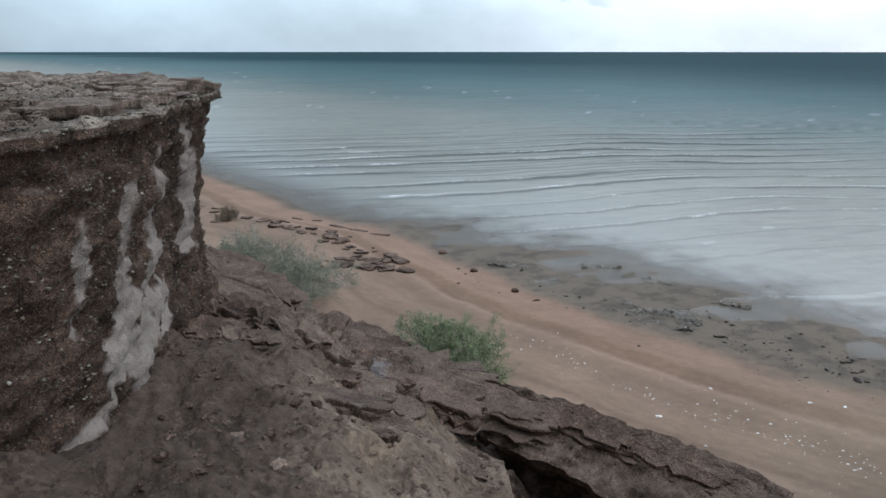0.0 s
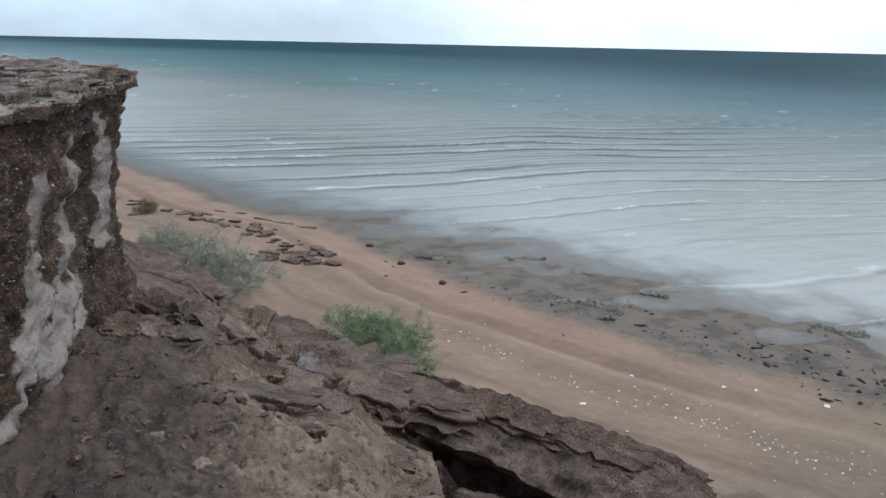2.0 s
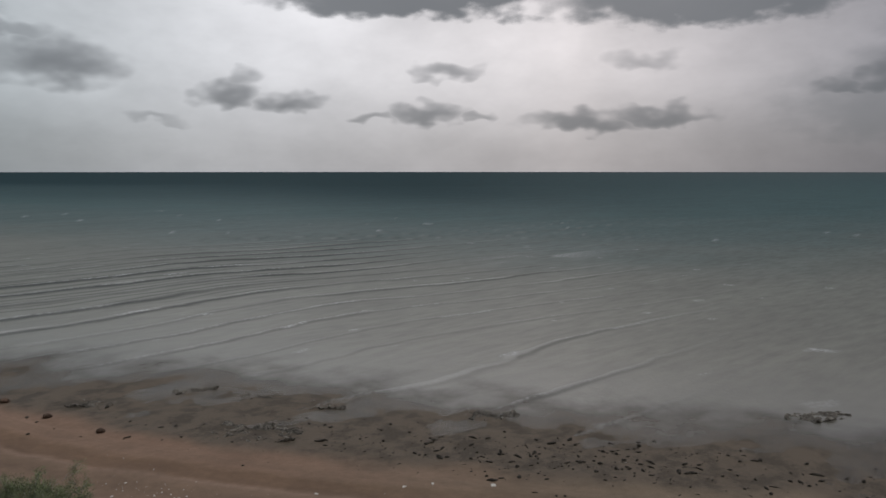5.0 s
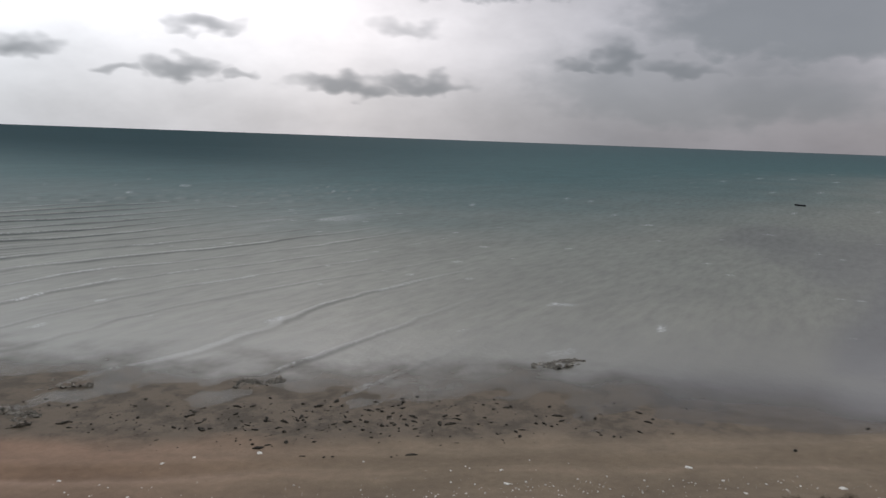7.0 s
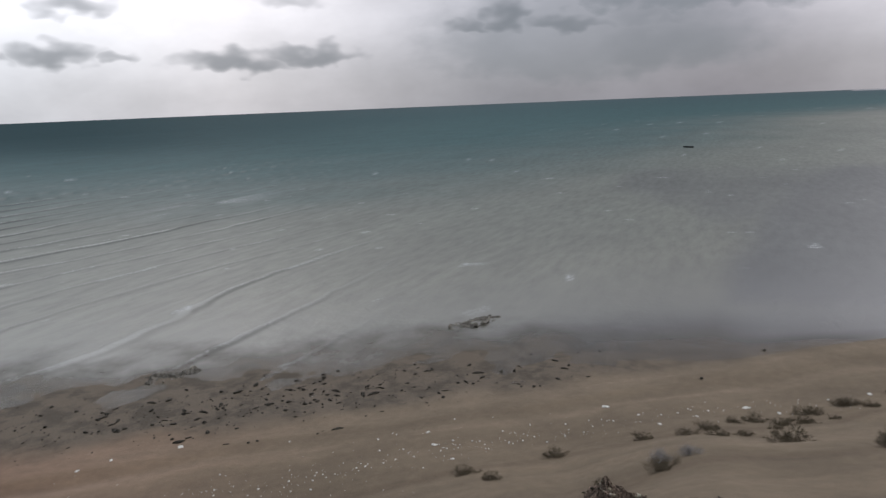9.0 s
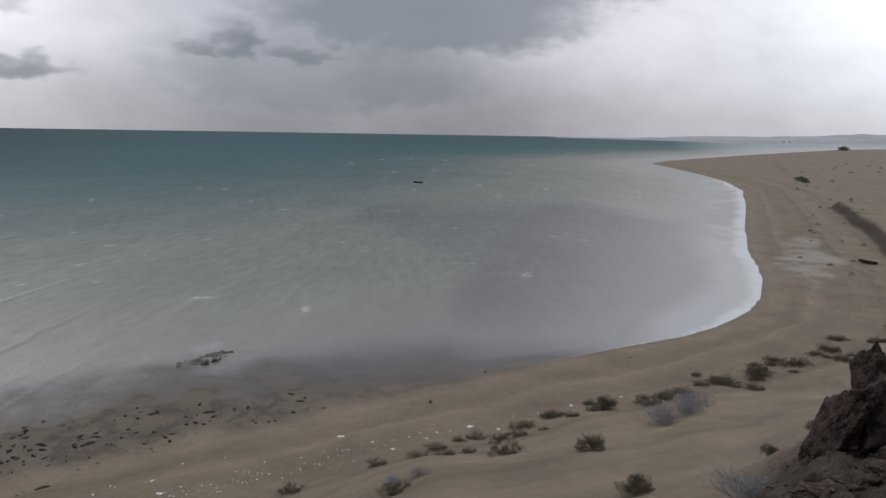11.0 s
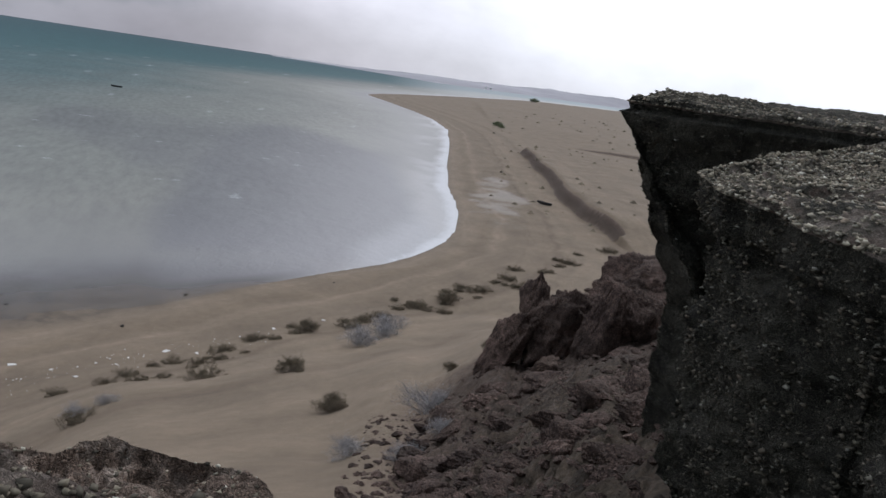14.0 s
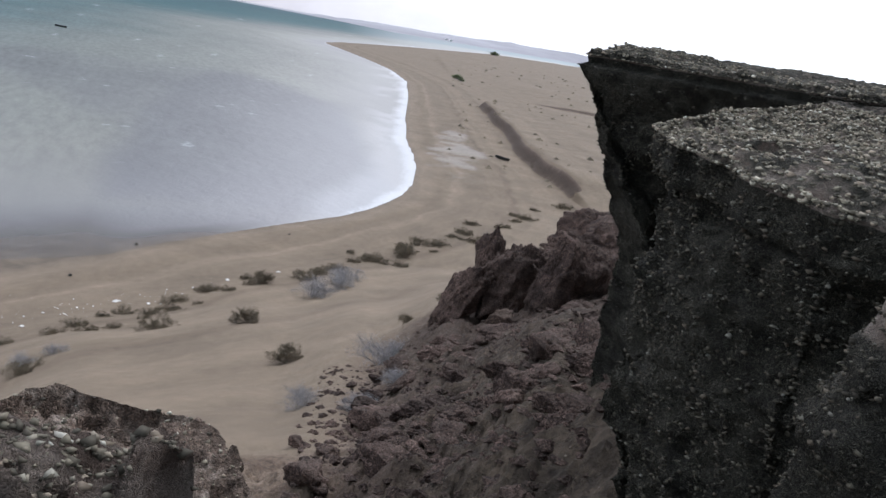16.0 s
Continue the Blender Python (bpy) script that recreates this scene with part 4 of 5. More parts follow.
left = cliff_mesh("cliff", LEFT, 10.13, 7.4, lambda t: -0.22 * math.sin(math.pi * min(1, t / 0.93)) ** 0.7 - 0.05 * (0.90 < t < 0.968) + 0.05 * (t > 0.968), M_CLIFF, 0.03, 120, 3, 0.6, rings=120, blocky=0.35, cap_steps=0.05, lip=0.035, pebbles=16000, gravel=16000, grit=0.012, reach=8.0, cap_crust=0.52, bare=-0.3, chips=M_GRAVEL_TAN,
                  streaks=[([(-1.17, 4.96, 9.64), (-1.26, 5.02, 9.1), (-1.3, 4.9, 8.7), (-1.34, 4.6, 8.36), (-1.3, 4.1, 8.3)], 0.05), ([(-1.25, 5.1, 8.95), (-1.28, 4.8, 8.55)], 0.09),
                           ([(-1.15, 5.72, 9.72), (-1.1, 5.7, 9.4), (-1.25, 6.2, 9.0), (-1.3, 6.3, 8.6), (-1.28, 5.7, 8.5), (-1.24, 5.1, 8.3)], 0.07), ([(-1.3, 6.0, 9.0), (-1.28, 5.6, 8.7), (-1.22, 5.2, 8.4)], 0.2),
                           ([(-1.0, 6.6, 9.8), (-1.17, 7.3, 9.3), (-1.3, 7.3, 8.8)], 0.13), ([(-1.4, 4.35, 9.6), (-1.46, 4.45, 9.25), (-1.5, 4.4, 8.95)], 0.035), ([(-1.42, 4.4, 9.4), (-1.45, 4.45, 9.3)], 0.07),
                           ([(-1.28, 6.5, 8.5), (-1.15, 6.2, 8.1)], 0.1)])
tagged(left, "brown conglomerate cliff with overhanging cap and pale streaks", "cliff")
FAR_R = [(3.43, -2.25), (3.0, -2.42), (2.6, -2.62), (2.2, -2.78), (1.6, -3.3), (1.5, -4.5), (3.0, -5.5), (4.8, -5.2), (4.5, -3.6), (3.85, -2.7)]
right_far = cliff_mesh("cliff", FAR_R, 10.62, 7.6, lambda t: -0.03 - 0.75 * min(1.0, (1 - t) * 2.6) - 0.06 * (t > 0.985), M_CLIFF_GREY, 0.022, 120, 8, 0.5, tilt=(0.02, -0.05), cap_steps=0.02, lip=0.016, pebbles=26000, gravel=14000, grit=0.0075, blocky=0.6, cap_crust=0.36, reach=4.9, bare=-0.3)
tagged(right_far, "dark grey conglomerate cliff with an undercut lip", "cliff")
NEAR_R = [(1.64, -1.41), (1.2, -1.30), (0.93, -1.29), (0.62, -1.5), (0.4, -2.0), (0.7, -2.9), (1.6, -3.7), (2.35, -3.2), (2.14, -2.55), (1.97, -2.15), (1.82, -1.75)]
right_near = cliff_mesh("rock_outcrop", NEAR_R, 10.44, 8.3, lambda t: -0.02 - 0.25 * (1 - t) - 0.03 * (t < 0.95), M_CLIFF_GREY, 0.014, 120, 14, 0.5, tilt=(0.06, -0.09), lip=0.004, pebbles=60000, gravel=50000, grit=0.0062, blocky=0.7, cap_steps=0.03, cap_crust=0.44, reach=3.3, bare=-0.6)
tagged(right_near, "dark conglomerate outcrop with a flat gravelly top", "rock")
NOOK = [(0.60, -0.97), (0.45, -0.93), (0.3, -1.1), (0.4, -1.45), (0.66, -1.4), (0.68, -1.15)]
tagged(cliff_mesh("rock_outcrop", NOOK, 10.33, 8.5, lambda t: 0.05 * min(1.0, (1 - t) * 6) - 0.03, M_CLIFF_GREY, 0.012, 100, 19, 0.35, tilt=(0.05, -0.1), cap_steps=0.02, lip=0.1, pebbles=16000, gravel=9000, grit=0.0045, bare=-0.6, cap_crust=0.42, blocky=0.7), "dark pebbly outcrop close beside the path", "rock")


# ---- rocks ----
def boulder_mesh(name, size, seed, mat, n=26, cuts=9, grain=1.0, strata=0.0, dent=None):
    """A broken block: a ball cut by random planes and weathered by noise."""
    rng = np.random.RandomState(seed)
    th = np.linspace(0, 2 * math.pi, 2 * n, endpoint=False)
    ph = np.linspace(0.02, math.pi - 0.02, n)
    a, b = np.meshgrid(th, ph, indexing="ij")
    d = np.stack([np.cos(a) * np.sin(b), np.sin(a) * np.sin(b), np.cos(b)], -1).reshape(-1, 3)
    rad = np.full(len(d), 1.25)
    for _ in range(cuts):
        q = rng.normal(size=3)
        q /= np.linalg.norm(q)
        k = np.maximum(d @ q, 1e-3)
        rad = np.minimum(rad, rng.uniform(0.62, 0.95) / k)
    rad *= 1 + grain * (0.10 * fbm(d * 1.8 + seed, 4, seed) + 0.07 * fbm(d * 6 + seed, 5, seed + 3, 0.62))
    rad *= 1 + grain * (0.06 * blocks(d * np.array(size) / max(size) * (3.2, 3.2, 5.5) + seed, seed + 70) + 0.03 * blocks(d * np.array(size) / max(size) * (9, 9, 14) + seed, seed + 71))
    if strata:
        rad *= 1 + strata * np.round(2 * vnoise(d * (0.6, 0.6, 5.0) + seed, seed + 7)) / 2
    if dent:
        way = np.array(dent[:3]) / np.linalg.norm(dent[:3])
        rad *= 1 - dent[4] * step(d @ way + 0.05 * fbm(d * 4, 3, seed + 8), math.cos(radians(dent[3])), math.cos(radians(dent[3] * 0.45)))
    v = d * rad[:, None] * np.array(size)
    return mesh_of(name, v, grid_faces(len(th), n, True)[:, ::-1], mat, n > 30)


def slab_mesh(name, length, width, thick, seed, mat, ragged=1.0, cell=0.035, soft=False):
    """A ragged bed of rock, lying along x, its top at about z = 0, with layered sides."""
    nx, ny = max(10, min(90, int(length / cell))), max(8, min(50, int(width / cell)))
    u, w = np.linspace(-1, 1, nx), np.linspace(-1, 1, ny)

    def out(px, py):
        q = xyz(px * length / 2, py * width / 2, np.full(px.shape, 0.37 * seed))
        e = np.maximum(np.abs(px), np.abs(py)) ** 2
        corner = 1 - 0.16 * (px * py) ** 4
        gx = corner * (1 + ragged * e * (0.16 * fbm(q * 1.3, 4, seed, 0.65) / max(0.6, length)))
        gy = corner * (1 + ragged * e * (0.30 * fbm(q * (1.6, 0.7, 1), 5, seed + 1, 0.65)))
        return px * gx * length / 2, py * gy * width / 2

    def relief(x, y):
        q = xyz(x, y, np.full(x.shape, 0.91 * seed))
        lift = 2.6 * fbm(q * 1.7, 5, seed + 2, 0.62)
        return ragged * (0.14 * thick * fbm(q * 1.2, 4, seed + 3) + 0.24 * min(thick, 0.35) * (np.floor(lift) + step(lift - np.floor(lift), 0.82, 1.0)) * 0.6 + 0.012 * fbm(q * 16, 3, seed + 4, 0.7) + min(0.02, 0.14 * thick) * blocks(q * 4.5, seed + 8) + min(0.009, 0.08 * thick) * blocks(q * 13, seed + 9))

    U, W = np.meshgrid(u, w, indexing="ij")
    x, y = out(U.ravel(), W.ravel())
    cap = xyz(x, y, relief(x, y))
    foot = xyz(x * 0.9, y * 0.86, -thick + 0.3 * relief(x + 5, y))
    ring = [i * ny for i in range(nx - 1)] + [(nx - 1) * ny + j for j in range(ny - 1)] + [i * ny + ny - 1 for i in range(nx - 1, 0, -1)] + list(range(ny - 1, 0, -1))
    a, b = cap[ring], foot[ring]
    k, lv = len(ring), max(6, int(thick / 0.03))
    rows = []
    for i, t in enumerate(np.linspace(0, 1, lv)):
        p = b + (a - b) * t
        bed = vnoise(xyz(p[:, 0] * 0.5 + 3.1 * seed, p[:, 1] * 0.5, p[:, 2] * 11), seed + 6)
        chip = fbm(p * 7 + seed, 3, seed + 7, 0.6)
        g = (0.055 * np.round(bed * 2) / 2 + 0.03 * chip) * ragged * min(1, 6 * (1 - t)) * min(1, 6 * t + 0.3)
        d = p[:, :2] / (np.linalg.norm(p[:, :2] / (length / 2, width / 2), axis=1)[:, None] + 0.2)
        d = d / (np.linalg.norm(d, axis=1)[:, None] + 1e-9)
        rows.append(xyz(p[:, 0] + d[:, 0] * g, p[:, 1] + d[:, 1] * g, p[:, 2]))
    wall = np.stack(rows, 1).reshape(-1, 3)
    top = grid_faces(nx, ny)
    faces = np.concatenate([top, top[:, ::-1] + len(cap), grid_faces(k, lv, True) + 2 * len(cap)])
    return mesh_of(name, np.concatenate([cap, foot, wall]), faces, mat, soft)


def bed_mesh(name, length, width, thick, seed, mat, layers=4):
    """A stack of thin angular plates of rock, lying along x, its top at z = 0."""
    g = np.random.RandomState(seed)
    v, f = [], []
    share = g.dirichlet(np.full(layers, 4.0)) * thick
    z = -thick
    for k in range(layers):
        n = g.randint(15, 24) + int(11 * length)
        a = (np.arange(n) + g.uniform(-0.4, 0.4, n)) * 2 * math.pi / n
        rad = (np.abs(np.cos(a)) ** 3.2 + np.abs(np.sin(a)) ** 3.2) ** (-1 / 3.2)
        chip = np.clip(0.17 * g.normal(size=n), -0.34, 0.3) * min(width, length) / 2
        sc = g.uniform(0.74, 1.04)
        x = (length / 2 * sc * rad + chip) * np.cos(a) + g.normal() * 0.1 * width
        y = (width / 2 * sc * rad + chip) * np.sin(a) + g.normal() * 0.07 * width
        h = share[k]
        i = len(v)
        lift = g.normal(size=n) * 0.14 * h
        lift = (np.roll(lift, 1) + lift + np.roll(lift, -1)) / 2
        for shrink, zz in ((0.93, z - 0.2 * h + 0 * a), (1.0, z + 0.75 * h + lift), (0.95, z + h + lift)):
            v += list(zip(x.mean() + (x - x.mean()) * shrink, y.mean() + (y - y.mean()) * shrink, zz))
        m = g.uniform(0.45, 0.7, n)
        v += list(zip(x.mean() + (x - x.mean()) * m, y.mean() + (y - y.mean()) * m, z + h + 0.7 * lift))
        v.append((x.mean(), y.mean(), z + h))
        for j in range(n):
            q = (j + 1) % n
            f += [(i + r * n + j, i + r * n + q, i + r * n + n + q, i + r * n + n + j) for r in range(3)]
            f.append((i + 3 * n + j, i + 3 * n + q, i + 4 * n))
        z += h
    return mesh_of(name, np.array(v), f, mat, False)


def place(name, me, x, y, z, label, category, group="", turn=(0, 0, 0), scale=1.0):
    ob = new(name, me)
    ob.location, ob.rotation_euler = (x, y, z), [radians(q) for q in turn]
    ob.scale = (scale,) * 3 if isinstance(scale, (int, float)) else scale
    return tagged(ob, label, category, group)


def lay(me, a, b, label, turn=0.0, pitch=0.0):
    """Lay a slab from a to b, turned about its length."""
    a, b = Vector(a), Vector(b)
    ex = (b - a).normalized()
    ey = Vector((0, 0, 1)).cross(ex).normalized()
    ez = ex.cross(ey)
    m = Matrix((ex, ey, ez)).transposed().to_4x4()
    ob = new("rock_slab", me)
    ob.matrix_world = Matrix.Translation((a + b) / 2) @ m @ Matrix.Rotation(radians(turn), 4, "X")
    return tagged(ob, label, "rock slab", "slabs on the slope")


# the broken ledge at the brow of the slope
lay(slab_mesh("rock_slab", 3.3, 0.8, 0.34, 51, M_SLAB, 0.6), (1.8, 7.38, 6.72), (3.75, 5.25, 6.46), "thick tilted rock slab over a dark hollow", 33)
lay(bed_mesh("rock_slab", 3.6, 0.5, 0.2, 58, M_RUBBLE), (1.75, 7.75, 6.78), (3.95, 5.5, 6.62), "ragged dark bed along the crest of the tilted slab", 24)
lay(bed_mesh("rock_slab", 1.5, 0.5, 0.14, 59, M_RUBBLE), (1.35, 7.75, 6.86), (2.35, 6.75, 6.80), "thin ragged bed capping the tilted slab", 12)
lay(bed_mesh("rock_slab", 1.9, 0.8, 0.3, 52, M_SLAB), (0.75, 9.2, 6.72), (2.0, 7.75, 6.78), "ragged rock slab at the brow of the slope", 8)
lay(bed_mesh("rock_slab", 2.2, 0.9, 0.35, 53, M_RUBBLE), (-0.3, 10.9, 6.75), (1.0, 9.2, 6.7), "ragged red-brown slab at the brow of the slope", 6)
lay(bed_mesh("rock_slab", 2.6, 0.5, 0.28, 54, M_RUBBLE), (-0.72, 7.9, 7.78), (0.75, 7.0, 7.35), "long leaning slab half buried in earth", -20)
lay(bed_mesh("rock_slab", 1.0, 0.5, 0.16, 55, M_SLAB), (-0.25, 5.3, 8.12), (0.42, 5.15, 7.97), "flat brown slab bedded in the earth slope", -14)
lay(bed_mesh("rock_slab", 0.5, 0.25, 0.10, 56, M_SLAB), (0.42, 5.0, 7.92), (0.72, 4.75, 7.8), "small flat stone bedded in the earth slope", 10)
lay(bed_mesh("rock_slab", 1.3, 0.6, 0.3, 57, M_RUBBLE), (-1.3, 7.9, 8.0), (-0.6, 6.9, 7.95), "dark fallen slab leaning on the cliff foot", 30)
for k, (x, y, L, turn) in enumerate([(0.05, 5.9, 0.55, -12), (0.62, 5.75, 0.4, -35), (1.15, 5.6, 0.42, -40), (-0.45, 6.2, 0.5, 10), (0.3, 4.3, 0.22, 5), (-0.55, 4.1, 0.2, 30), (0.95, 4.6, 0.25, -30), (-0.3, 3.6, 0.16, 60), (-0.75, 6.9, 0.6, -30), (0.35, 6.5, 0.7, -25)]):
    place("rock_slab", bed_mesh("rock_slab", L, 0.5 * L, 0.22 * L + 0.03, 240 + k, M_SLAB if k % 2 else M_RUBBLE), x, y, height(x, y) + 0.05 * L + 0.02, "flat brown slab bedded in the earth slope", "rock slab", "slabs on the slope", (8, 12, turn))
for k, (a, b, w, h) in enumerate([((-2.4, 14.6, 7.0), (-1.3, 12.6, 6.85), 1.0, 0.35), ((-1.7, 13.2, 7.1), (-0.4, 11.4, 6.75), 0.9, 0.3), ((-1.9, 11.6, 7.45), (-0.8, 10.3, 7.15), 0.8, 0.25),
                                  ((-1.4, 10.0, 7.6), (-0.2, 9.2, 7.2), 0.7, 0.3), ((-1.2, 9.0, 7.85), (0.2, 8.4, 7.25), 0.5, 0.25)]):
    lay(bed_mesh("rock_slab", (Vector(a) - Vector(b)).length * 1.15, w, h, 60 + k, M_RUBBLE if k % 2 else M_SLAB), a, b, "broken brown rock slab on the rubble slope", 10 * (k % 3 - 1))

for k, (a, b, w, h, turn) in enumerate([((1.55, 7.45, 6.74), (2.3, 6.85, 6.72), 0.42, 0.16, 26), ((2.2, 7.1, 6.86), (3.0, 6.25, 6.78), 0.34, 0.12, 30), ((2.9, 6.35, 6.74), (3.6, 5.6, 6.66), 0.32, 0.12, 30), ((3.45, 5.62, 6.58), (3.95, 5.1, 6.5), 0.4, 0.16, 28),
                                        ((0.95, 7.5, 7.02), (1.7, 7.0, 6.86), 0.5, 0.2, 6), ((3.5, 5.0, 6.3), (4.1, 4.6, 6.2), 0.5, 0.25, 14)]):
    lay(bed_mesh("rock_slab", (Vector(a) - Vector(b)).length * 1.1, w, h, 260 + k, M_RUBBLE if k % 3 else M_SLAB), a, b, "ragged bed of rock along the broken ledge", turn)

PLATES = [bed_mesh("rock_slab", 0.72, 0.42, 0.17, 80 + k, M_RUBBLE if k % 2 else M_SLAB, 3) for k in range(7)]
STONES = [boulder_mesh("stone", (1, 0.8, 0.55), 100 + k, M_RUBBLE, 18, 10) for k in range(5)]
rng = np.random.RandomState(5)
for k in range(60):
    t = rng.rand()
    x0, y0 = np.interp(t, [0, 0.3, 0.6, 1], [-2.2, -0.6, 0.6, 1.7]), np.interp(t, [0, 0.3, 0.6, 1], [14.2, 11.2, 9.0, 7.7])
    x, y = x0 + rng.normal() * 0.35 - 0.4 * rng.rand(), y0 + rng.normal() * 0.5 - 0.9 * rng.rand()
    s = 0.06 + 0.22 * rng.rand() ** 2
    place("stone", STONES[k % 5], x, y, height(x, y) + 0.15 * s, "angular brown stone in the rubble", "stone", "stones of the rubble slope", rng.uniform(-25, 25, 3) * (1, 1, 7), s)
for k in range(36):
    x, y = rng.uniform(-0.9, 1.3), rng.uniform(2.8, 6.6)
    s = 0.012 + 0.045 * rng.rand() ** 3
    place("stone", STONES[k % 5], x, y, height(x, y) + 0.2 * s, "small brown stone on the earth slope", "stone", "stones of the earth slope", rng.uniform(-25, 25, 3) * (1, 1, 7), s)

for k in range(420):
    t = rng.rand()
    x0, y0 = np.interp(t, [0, 0.3, 0.6, 1], [-2.3, -0.8, 0.4, 1.5]), np.interp(t, [0, 0.3, 0.6, 1], [14.4, 11.2, 9.2, 7.9])
    back = rng.rand() ** 1.5 * 3.2
    x, y = x0 - 0.25 * back + rng.normal() * 0.2, y0 - 0.9 * back
    if y < 6.6 + 0.8 * x or x < -1.0 - 0.12 * (y - 6):
        continue
    s = 0.2 + 0.9 * rng.rand() ** 1.6
    place("rock_slab", PLATES[k % 7], x, y, height(x, y) + 0.10 * s, "broken plate of brown rock in the rubble", "rock slab", "plates of the rubble slope", (rng.uniform(-30, 30), rng.uniform(-10, 38), rng.normal() * 30 - 50), s)

for k in range(150):
    x, y = rng.uniform(-1.1, 1.2), rng.uniform(5.9, 9.4)
    if y < 6.3 + 0.75 * x or y < 6.2 or x < -0.95 - 0.1 * (y - 6):
        continue
    s = 0.15 + 0.55 * rng.rand() ** 1.8
    place("rock_slab", PLATES[k % 7], x, y, height(x, y) + 0.09 * s, "broken plate of brown rock in the rubble", "rock slab", "plates of the rubble slope", (rng.uniform(-35, 20), rng.uniform(-25, 30), rng.normal() * 30 - 40), s)


def rubble(name, places, mat, label):
    """Small stones past counting, in one mesh."""
    ball = np.array([(1, 0, 0), (-1, 0, 0), (0, 1, 0), (0, -1, 0), (0, 0, 1), (0, 0, -1), (0.6, 0.6, 0.55), (-0.6, 0.6, 0.5), (-0.6, -0.6, 0.55), (0.6, -0.6, 0.5)])
    tri = [(0, 6, 4), (6, 2, 4), (2, 7, 4), (7, 1, 4), (1, 8, 4), (8, 3, 4), (3, 9, 4), (9, 0, 4), (0, 5, 2), (2, 5, 1), (1, 5, 3), (3, 5, 0), (0, 2, 6), (2, 1, 7), (1, 3, 8), (3, 0, 9)]
    v, f = [], []
    zs = land(np.array([p[0] for p in places]), np.array([p[1] for p in places]))[0]
    for (x, y, s), z in zip(places, zs):
        q = ball * rng.uniform(0.6, 1.3, (10, 3)) * (s, s * 0.8, s * 0.5)
        a = rng.rand() * 6.3
        i = len(v)
        v += [(x + p[0] * math.cos(a) - p[1] * math.sin(a), y + p[0] * math.sin(a) + p[1] * math.cos(a), z + p[2] + 0.1 * s) for p in q]
        f += [tuple(i + k for k in c) for c in tri]
    tagged(new(name, mesh_of(name, np.array(v), f, mat, False)), label, "rubble", kind="stuff")


spots = []
for k in range(2600):
    x, y = rng.uniform(-1.3, 1.6), rng.uniform(2.6, 8.5)
    spots.append((x, y, 0.006 + 0.035 * rng.rand() ** 4))
rubble("rubble", spots, M_RUBBLE, "loose brown chips and stones on the slope")
spots = []
for k in range(3200):
    a, r = radians(rng.uniform(107, 133)), rng.uniform(2.4, 11)
    spots.append((math.sin(a) * r, math.cos(a) * r, 0.008 + 0.07 * rng.rand() ** 4))
rubble("rubble", spots, M_CRAG, "loose dark chips and stones below the cliff")
spots = []
for k in range(420):
    a = np.clip(rng.normal(50, 17), 12, 103)
    r = np.interp(a, [12, 25, 45, 68, 85, 103], [34, 30.5, 26.5, 27, 30.5, 37]) + rng.normal() * 1.4
    spots.append((math.sin(radians(a)) * r, math.cos(radians(a)) * r, 0.03 + 0.09 * rng.rand() ** 3))
rubble("flat_stones", spots, M_WETSTONE, "scatter of dark wet stones on the tidal flat")

# the right-hand rocks
def crag(az, r, z, size, turn, lean, label, seed, dent=None):
    """A crag at a heading and reach, turned on its foot and leaning aside."""
    a = radians(az)
    m = Matrix.Rotation(radians(lean), 4, Vector((math.sin(a), math.cos(a), 0))) @ Matrix.Rotation(-a + radians(turn), 4, "Z")
    ob = place("crag", boulder_mesh("crag", size, seed, M_CRAG, 56, 16, 0.9, 0.06, dent), math.sin(a) * r, math.cos(a) * r - 0.13, z, label, "rock", "crags below the cliff")
    ob.rotation_euler = m.to_euler()


# size: across, along the line of sight, high
crag(116.8, 11.2, 6.62, (0.29, 0.36, 0.78), 10, 32, "leaning dark red-brown fang of rock", 131)
crag(118.6, 11.8, 6.9, (0.32, 0.32, 0.82), 40, -3, "upright red-brown pinnacle of rock", 136)
crag(119.9, 11.4, 6.78, (0.52, 0.5, 0.72), -20, 12, "broad layered red-brown crag", 137)
crag(121.6, 12.0, 6.7, (0.46, 0.45, 0.74), 30, 6, "broad layered red-brown crag", 139)
crag(123.4, 10.7, 7.1, (0.30, 0.34, 0.78), 20, 8, "narrow upright rock beside a hollow", 146)
crag(126.0, 10.9, 7.2, (0.56, 0.55, 0.82), 0, -6, "dark hollowed crag below the cliff", 149, (0.15, -0.9, -0.1, 44, 0.6))
crag(126.4, 16.6, 6.35, (1.4, 0.9, 0.8), 10, -9, "low dark brown outcrop under the cliff", 143)
crag(128.0, 15.6, 6.75, (1.2, 0.8, 0.75), 30, -5, "low dark brown outcrop under the cliff", 152)
crag(127.3, 8.6, 7.4, (0.5, 0.35, 0.28), 30, 0, "dark broken crag below the cliff", 155)
crag(129.5, 6.5, 7.75, (0.5, 0.4, 0.35), -20, 0, "dark broken crag below the cliff", 158)
crag(126.0, 5.2, 7.9, (0.4, 0.25, 0.16), 30, 8, "low dark ledge on the slope", 161)
crag(121.5, 6.3, 7.1, (0.5, 0.25, 0.16), -20, 6, "low dark ledge on the slope", 164)
crag(118.0, 8.0, 6.75, (0.4, 0.22, 0.13), 0, 4, "low dark ledge on the slope", 167)
crag(114.0, 5.5, 7.2, (0.45, 0.22, 0.14), 20, 4, "low dark ledge on the slope", 170)
g6 = np.random.RandomState(66)
